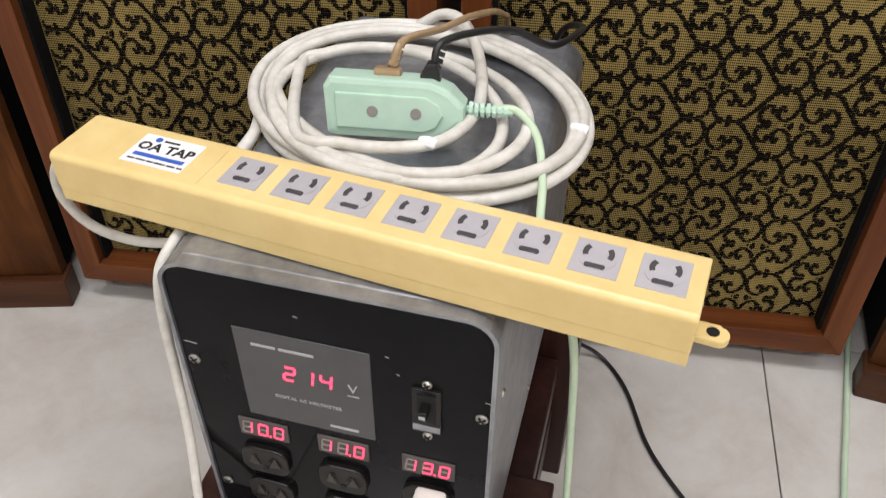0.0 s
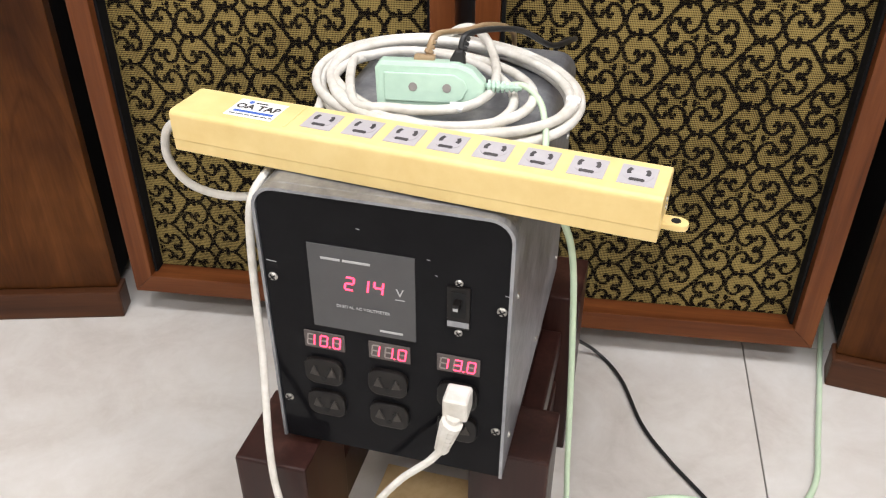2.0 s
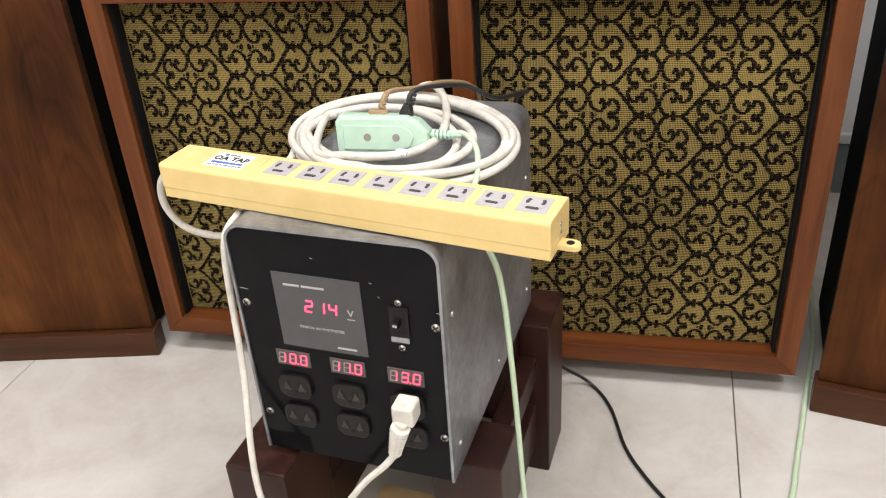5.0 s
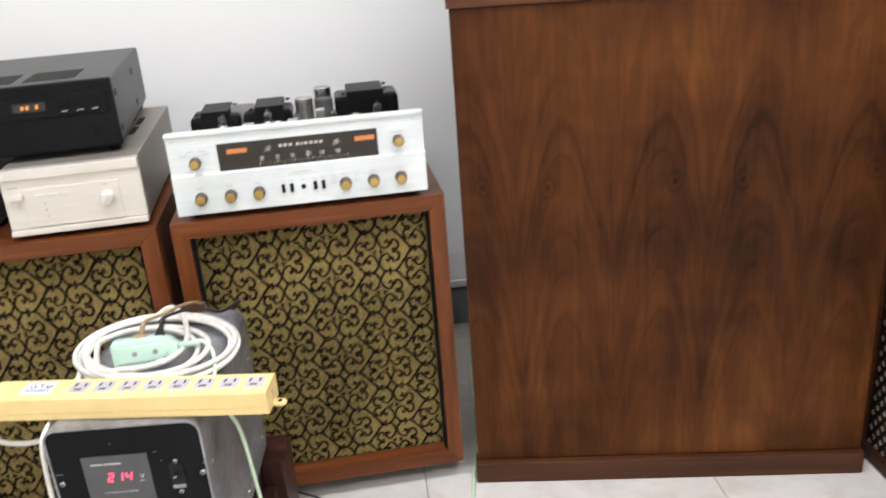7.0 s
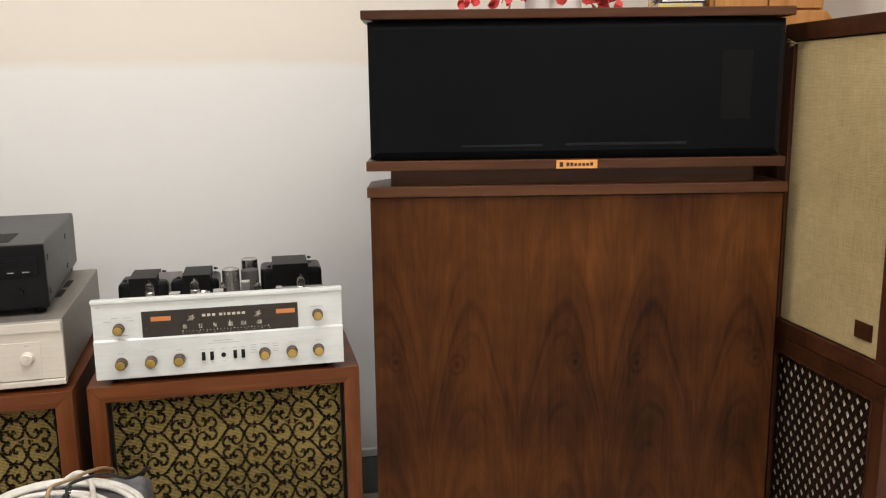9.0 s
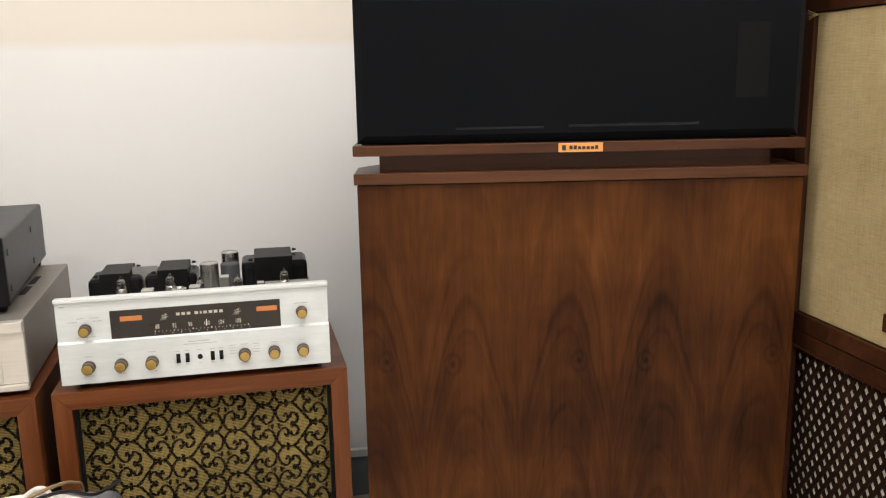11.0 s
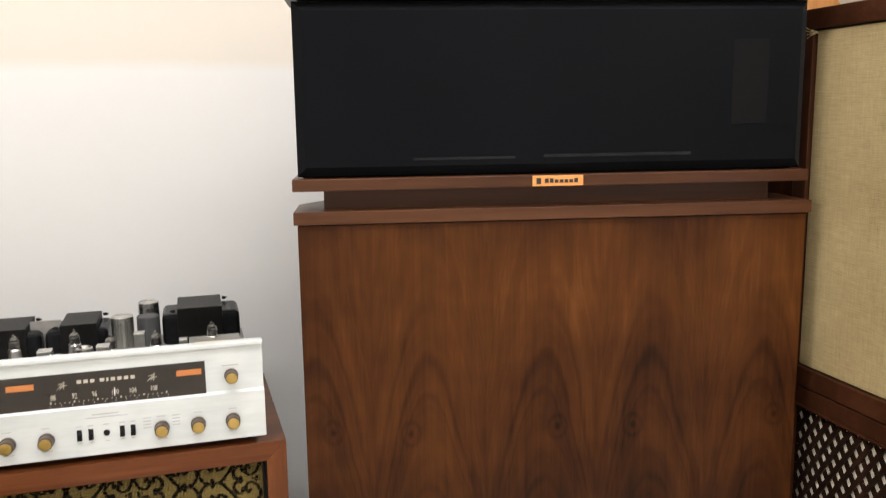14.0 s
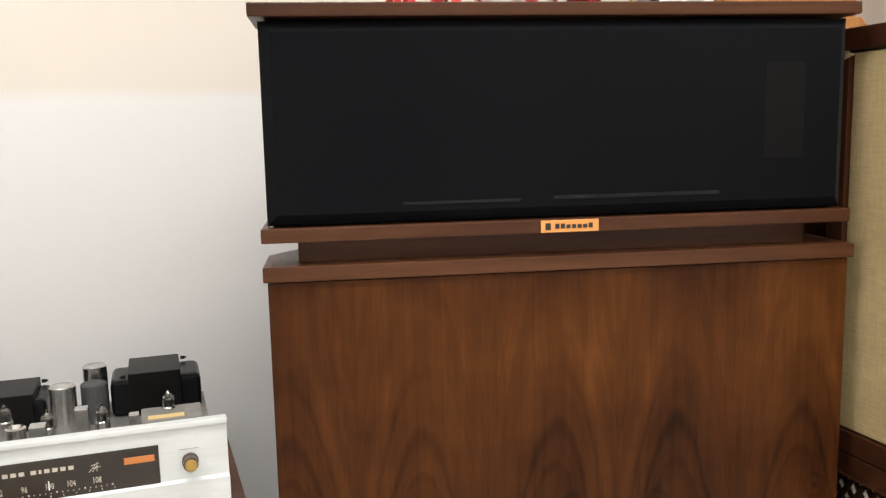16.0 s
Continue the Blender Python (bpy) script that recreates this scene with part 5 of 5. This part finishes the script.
def disc_player():
    w, h, d = 0.2363, 0.1300, 0.40
    root = thing("disc_player", UNIT @ pose(-0.285, -0.0, 0), "champagne-silver disc player with dark tray slot", "disc player", "matching compact hi-fi units")
    feet(root, w, d, 0.008)
    part("cover", box(0.002, w - 0.002, 0.012, d, 0.008, h, 0.002), TAUPE, root, "dark metal cover")
    part("front_panel", box(0, w, 0.0, 0.012, 0.018, h - 0.012, 0.0015), CHAMPAGNE, root)
    part("top_lip", box(0, w, -0.006, 0.014, h - 0.012, h + 0.001, 0.002), CHAMPAGNE, root)
    part("bottom_lip", box(0, w, -0.006, 0.012, 0.008, 0.017, 0.002), CHAMPAGNE, root)
    part("display_window", box(0.045, 0.18, -0.002, 0.001, 0.034, 0.05, 0.0004), DIAL, root, "dark display slot")
    part("tray", box(0.03, 0.192, -0.0035, 0.001, 0.060, 0.078, 0.001), CHAMPAGNE, root)
    for z in (0.034, 0.054, 0.074):
        part("button", box(0.2, 0.224, -0.004, 0.0, z, z + 0.014, 0.0015), CHAMPAGNE, root)


def black_deck():
    w, h, d = 0.43, 0.1222, 0.4634
    root = thing("black_tuner_deck", pose(0.0610, 1.0698, 0.7799, 0, 0, 21.67) @ pose(-0.43, 0, 0), "dusty black tuner with amber figures lying on the silver units", "tuner")
    feet(root, w, d, 0.012)
    part("cover", box(0.003, w - 0.003, 0.014, d, 0.012, 0.012 + h - 0.003, 0.006, 3), DECK_COVER, root, "dusty dark grey cover")
    part("front_panel", box(0, w, 0, 0.016, 0.012, 0.012 + h, 0.004), DECK_BLACK, root)
    part("upper_strip", box(0.004, w - 0.012, -0.003, 0.002, 0.075, 0.112, 0.0015), DECK_BLACK, root)
    for x in (0.1, 0.185, 0.26):
        win = part("display", box(x, x + 0.055, -0.0042, -0.002, 0.088, 0.104), DIAL, root)
        bars = bmesh.new()
        for k in range(4):
            if k != 2:
                box(x + 0.014 + 0.008 * k, x + 0.019 + 0.008 * k, -0.0048, -0.004, 0.0925, 0.0995, into=bars)
        part("amber_figures", bars, AMBER, win)
    for k in range(3):
        for z in (0.0795, 0.098):
            part("button", box(0.335 + 0.026 * k, 0.355 + 0.026 * k, -0.0052, -0.002, z, z + 0.009, 0.0008), DECK_BLACK, root)
    for k in range(3):
        part("button_mark", box(0.339 + 0.026 * k, 0.350 + 0.026 * k, -0.0056, -0.0051, 0.0830, 0.0846), LEGEND, root)
    part("knob", lathe([(0.007, 0), (0.0066, 0.006)], Matrix.Translation((0.382, 0.0, 0.045)) @ FACE, 18), DECK_BLACK, root)
    for x in (0.05, 0.16, 0.27):
        part("vent", box(x, x + 0.09, 0.06, 0.17, 0.012 + h - 0.0035, 0.012 + h - 0.0022), SLOT, root)
    for y, z in ((0.05, 0.035), (0.3, 0.1), (0.3, 0.035), (0.05, 0.1)):
        part("side_screw", lathe([(0.007, 0), (0.006, 0.002)], Matrix.Translation((w - 0.003, y, z)) @ pose(0, 0, 0, 0, 90, 0), 14), DECK_COVER, root)


silver_amp()
disc_player()
black_deck()


# ---- things on top of the horn cabinet and behind it ----
CERAMIC = plain("white_ceramic", (0.66, 0.64, 0.6), (0.74, 0.72, 0.69), 50, 0.3)
PAINT_BLUE = plain("blue_glaze", (0.03, 0.1, 0.42), (0.04, 0.14, 0.5), 60, 0.4)
PETAL = plain("red_petal", (0.62, 0.035, 0.04), (0.78, 0.10, 0.09), 90, 0.6)
LEAF = plain("leaf_green", (0.12, 0.19, 0.03), (0.26, 0.33, 0.07), 60, 0.5)
TWIG = plain("twig", (0.1, 0.12, 0.03), (0.16, 0.18, 0.05), 60, 0.7)


def flower_pot():
    root = thing("flower_pot", pose(1.015, 1.49, 1.3307), "white pot with blue brush marks and red artificial flowers", "flower pot")
    r = 0.066
    part("pot", lathe([(r * 0.86, 0), (r * 0.9, 0.004), (r, 0.13), (r * 1.04, 0.135), (r * 0.94, 0.137), (r * 0.9, 0.12)], n=36), CERAMIC, root, smooth=False)

    def on(a, z, lift=0.0006):
        rr = r * (0.9 + 0.1 * z / 0.13) + lift
        return (rr * math.sin(radians(a)), -rr * math.cos(radians(a)), z)

    for a0, z0, a1, z1 in ((10, 0.05, 12, 0.085), (14, 0.05, 12, 0.085), (12, 0.085, 2, 0.096), (12, 0.085, 6, 0.104), (12, 0.085, 14, 0.108), (12, 0.085, 22, 0.102), (12, 0.085, 26, 0.092), (-42, 0.07, -40, 0.1), (-42, 0.07, -35, 0.071), (-31, 0.072, -30, 0.088), (-26, 0.072, -24, 0.096), (-18, 0.075, -24, 0.082), (-60, 0.06, -62, 0.1), (-55, 0.07, -63, 0.1), (52, 0.06, 56, 0.085), (56, 0.085, 48, 0.078)):
        part("brush_mark", tube([on(a0, z0), on((a0 + a1) / 2, (z0 + z1) / 2, 0.0008), on(a1, z1)], 0.0011, 5, 3), PAINT_BLUE, root)
    rng = random.Random(4)
    stems = bmesh.new()
    for k in range(30):
        a = 2 * math.pi * k / 15 + rng.uniform(-0.2, 0.2) if k < 15 else (math.pi if k % 3 else 0.0) + rng.uniform(-0.5, 0.5)
        reach, low = rng.uniform(0.075, 0.2), rng.uniform(0.03, 0.13)
        if k >= 15:
            reach, low = rng.uniform(0.09, 0.19 if k % 3 else 0.14), rng.uniform(0.028, 0.09)
        if math.sin(a) < -0.3:
            reach = min(reach, 0.12)
        tip = Vector((reach * math.cos(a), reach * math.sin(a) * 0.8, low))
        top = Vector((0.6 * tip.x, 0.6 * tip.y, 0.15 + rng.uniform(0, 0.05)))
        tube([(0.01 * math.cos(a), 0.01 * math.sin(a), 0.12), tuple(top), tuple(tip)], 0.0013, 5, 5, into=stems)
        flower = bmesh.new()
        for j in range(7):
            c = tip + Vector((rng.uniform(-0.02, 0.02), rng.uniform(-0.02, 0.02), rng.uniform(-0.016, 0.02)))
            turn = Euler((rng.uniform(0, 6), rng.uniform(0, 6), rng.uniform(0, 6))).to_matrix()
            ring = [flower.verts.new(c + turn @ Vector((0.013 * math.cos(q), 0.010 * math.sin(q), 0.003 * math.cos(2 * q)))) for q in np.linspace(0, 2 * math.pi, 9)[:-1]]
            mid = flower.verts.new(c + turn @ Vector((0, 0, -0.004)))
            for i in range(8):
                flower.faces.new((ring[i], ring[(i + 1) % 8], mid))
        part("blossom", flower, PETAL, root, "red cloth blossom")
        leaf = bmesh.new()
        c = top + Vector((rng.uniform(-0.02, 0.02), rng.uniform(-0.02, 0.02), -0.01))
        turn = Euler((rng.uniform(-1, 1), rng.uniform(-1, 1), rng.uniform(0, 6))).to_matrix()
        pts = [c + turn @ Vector((0.04 * u, 0.013 * math.sin(math.pi * u) * s, -0.012 * u * u)) for s in (1, -1) for u in ((0, 0.25, 0.5, 0.75, 1) if s > 0 else (0.75, 0.5, 0.25))]
        leaf.faces.new([leaf.verts.new(p) for p in pts])
        part("leaf", leaf, LEAF, root)
    part("stems", stems, TWIG, root)


flower_pot()


def disc_case(m, colour, spine):
    root = thing("disc_case", m, "disc case lying in a stack on the horn cabinet", "disc case", "stack of disc cases")
    part("cover", box(0, 0.094, 0, 0.12, 0.0006, 0.0098, 0.0006), colour, root)
    part("spine_paper", box(0.004, 0.090, -0.0004, 0.001, 0.0022, 0.0084), spine, root)
    bars = bmesh.new()
    box(0.014, 0.040, -0.0007, -0.0003, 0.0042, 0.0062, into=bars)
    box(0.046, 0.074, -0.0007, -0.0003, 0.0042, 0.0062, into=bars)
    part("title_bars", bars, LEGEND, root)


CLEAR_GREY = plain("clear_case_grey", (0.3, 0.3, 0.3), (0.42, 0.42, 0.41), 60, 0.2)
RED_PAPER = plain("red_paper", (0.42, 0.03, 0.03), (0.5, 0.05, 0.05), 60, 0.4)
GREEN_PAPER = plain("green_paper", (0.08, 0.17, 0.09), (0.12, 0.22, 0.12), 60, 0.4)
YELLOW_PAPER = plain("yellow_paper", (0.62, 0.45, 0.06), (0.7, 0.52, 0.1), 60, 0.4)
rng = random.Random(9)
spines = [INK, CLEAR_GREY, YELLOW_PAPER, PAPER, GREEN_PAPER, RED_PAPER]
for k, s in enumerate(spines):
    disc_case(pose(1.238 + rng.uniform(-0.003, 0.003), 1.48, 1.3307 + 0.0104 * k, 0, 0, rng.uniform(-3, 3)), CLEAR_GREY if k % 3 else INK, s)


def rack():
    root = thing("pine_rack", pose(1.238, 1.625, 1.3307), "small pale pine rack on the horn cabinet", "rack")
    for x in (0.0, 0.155):
        part("upright", box(x, x + 0.04, 0, 0.02, 0, 0.3, 0.002), PINE, root)
    for z in (0.002, 0.28):
        part("board", box(0.0405, 0.1545, 0, 0.02, z, z + 0.018, 0.001), PINE, root)


def carved_cabinet():
    """Carved cabinet behind the horn, on an added support; its base moulding and carved doors look over the
    loudspeakers.
    """
    root = thing("carved_cabinet", pose(1.352, 1.52, 0, 0, 0, 6), "orange-brown wooden cabinet with carved octagonal door panels", "cabinet")
    w = 0.25
    # what carries the cabinet is unseen; this support is added down to the floor
    part("added_support", box(0.02, w - 0.0, 0.02, 0.2, 0, 1.30, 0.003), DARK_V, root, "dark support added under the cabinet down to the floor")
    part("moulding", prism([(-0.012, 1.30), (w + 0.03, 1.30), (w + 0.03, 1.312), (w + 0.012, 1.33), (w, 1.345), (0.0, 1.345), (-0.012, 1.325)], -0.01, 0.2, 1, 0.002), CARVED, root)
    part("upper_body", box(0.0, w, 0.006, 0.2, 1.345, 1.62, 0.003), CARVED, root)
    for cx in (0.066, 0.184):
        door = part("door", box(cx - 0.057, cx + 0.057, -0.004, 0.006, 1.35, 1.615, 0.002), CARVED, root)
        for k, (sx, sz, y) in enumerate(((0.044, 0.105, -0.008), (0.034, 0.094, -0.012))):
            o = [(cx - sx, 1.483 - sz * 0.55), (cx - sx * 0.45, 1.483 - sz), (cx + sx * 0.45, 1.483 - sz), (cx + sx, 1.483 - sz * 0.55), (cx + sx, 1.483 + sz * 0.55), (cx + sx * 0.45, 1.483 + sz), (cx - sx * 0.45, 1.483 + sz), (cx - sx, 1.483 + sz * 0.55)]
            part("octagon_moulding" if k == 0 else "octagon_panel", prism(o, y, -0.003, 1, 0.004), DARK_V if k == 0 else CARVED, door)


rack()
carved_cabinet()
# bodies of the assumed ceiling lamps, out of view
LAMP_WHITE = plain("lamp_body_white", (0.7, 0.7, 0.68), (0.76, 0.76, 0.74), 40, 0.5)
DIFFUSER = lit("lamp_diffuser", (1.0, 0.97, 0.91), 2.0)
for u, v, watts in ASSUMED_LAMPS:
    root = thing("assumed_ceiling_lamp", ROOM @ pose(u, v, TOP), "long white ceiling lamp, assumed, out of view", "ceiling lamp", "ceiling lamps")
    part("body", box(-0.62, 0.62, -0.15, 0.15, -0.035, 0.0, 0.004), LAMP_WHITE, root)
    part("diffuser", box(-0.59, 0.59, -0.125, 0.125, -0.05, -0.0355, 0.003), DIFFUSER, root)


# ---- floor tiles ----
def tiles():
    s, g = 0.6, 0.0009
    mesh = bpy.data.meshes.new("tile")
    bm = box(g, s - g, g, s - g, -0.006, 0.0, 0.0008, 1)
    bm.to_mesh(mesh)
    bm.free()
    mesh.materials.append(TILE)
    for i in range(-4, 3):
        for j in range(-6, 2):
            ob = new("tile", mesh)
            ob.matrix_basis = ROOM @ pose(s * i, s * j, 0)
            ob.parent = floor


tiles()
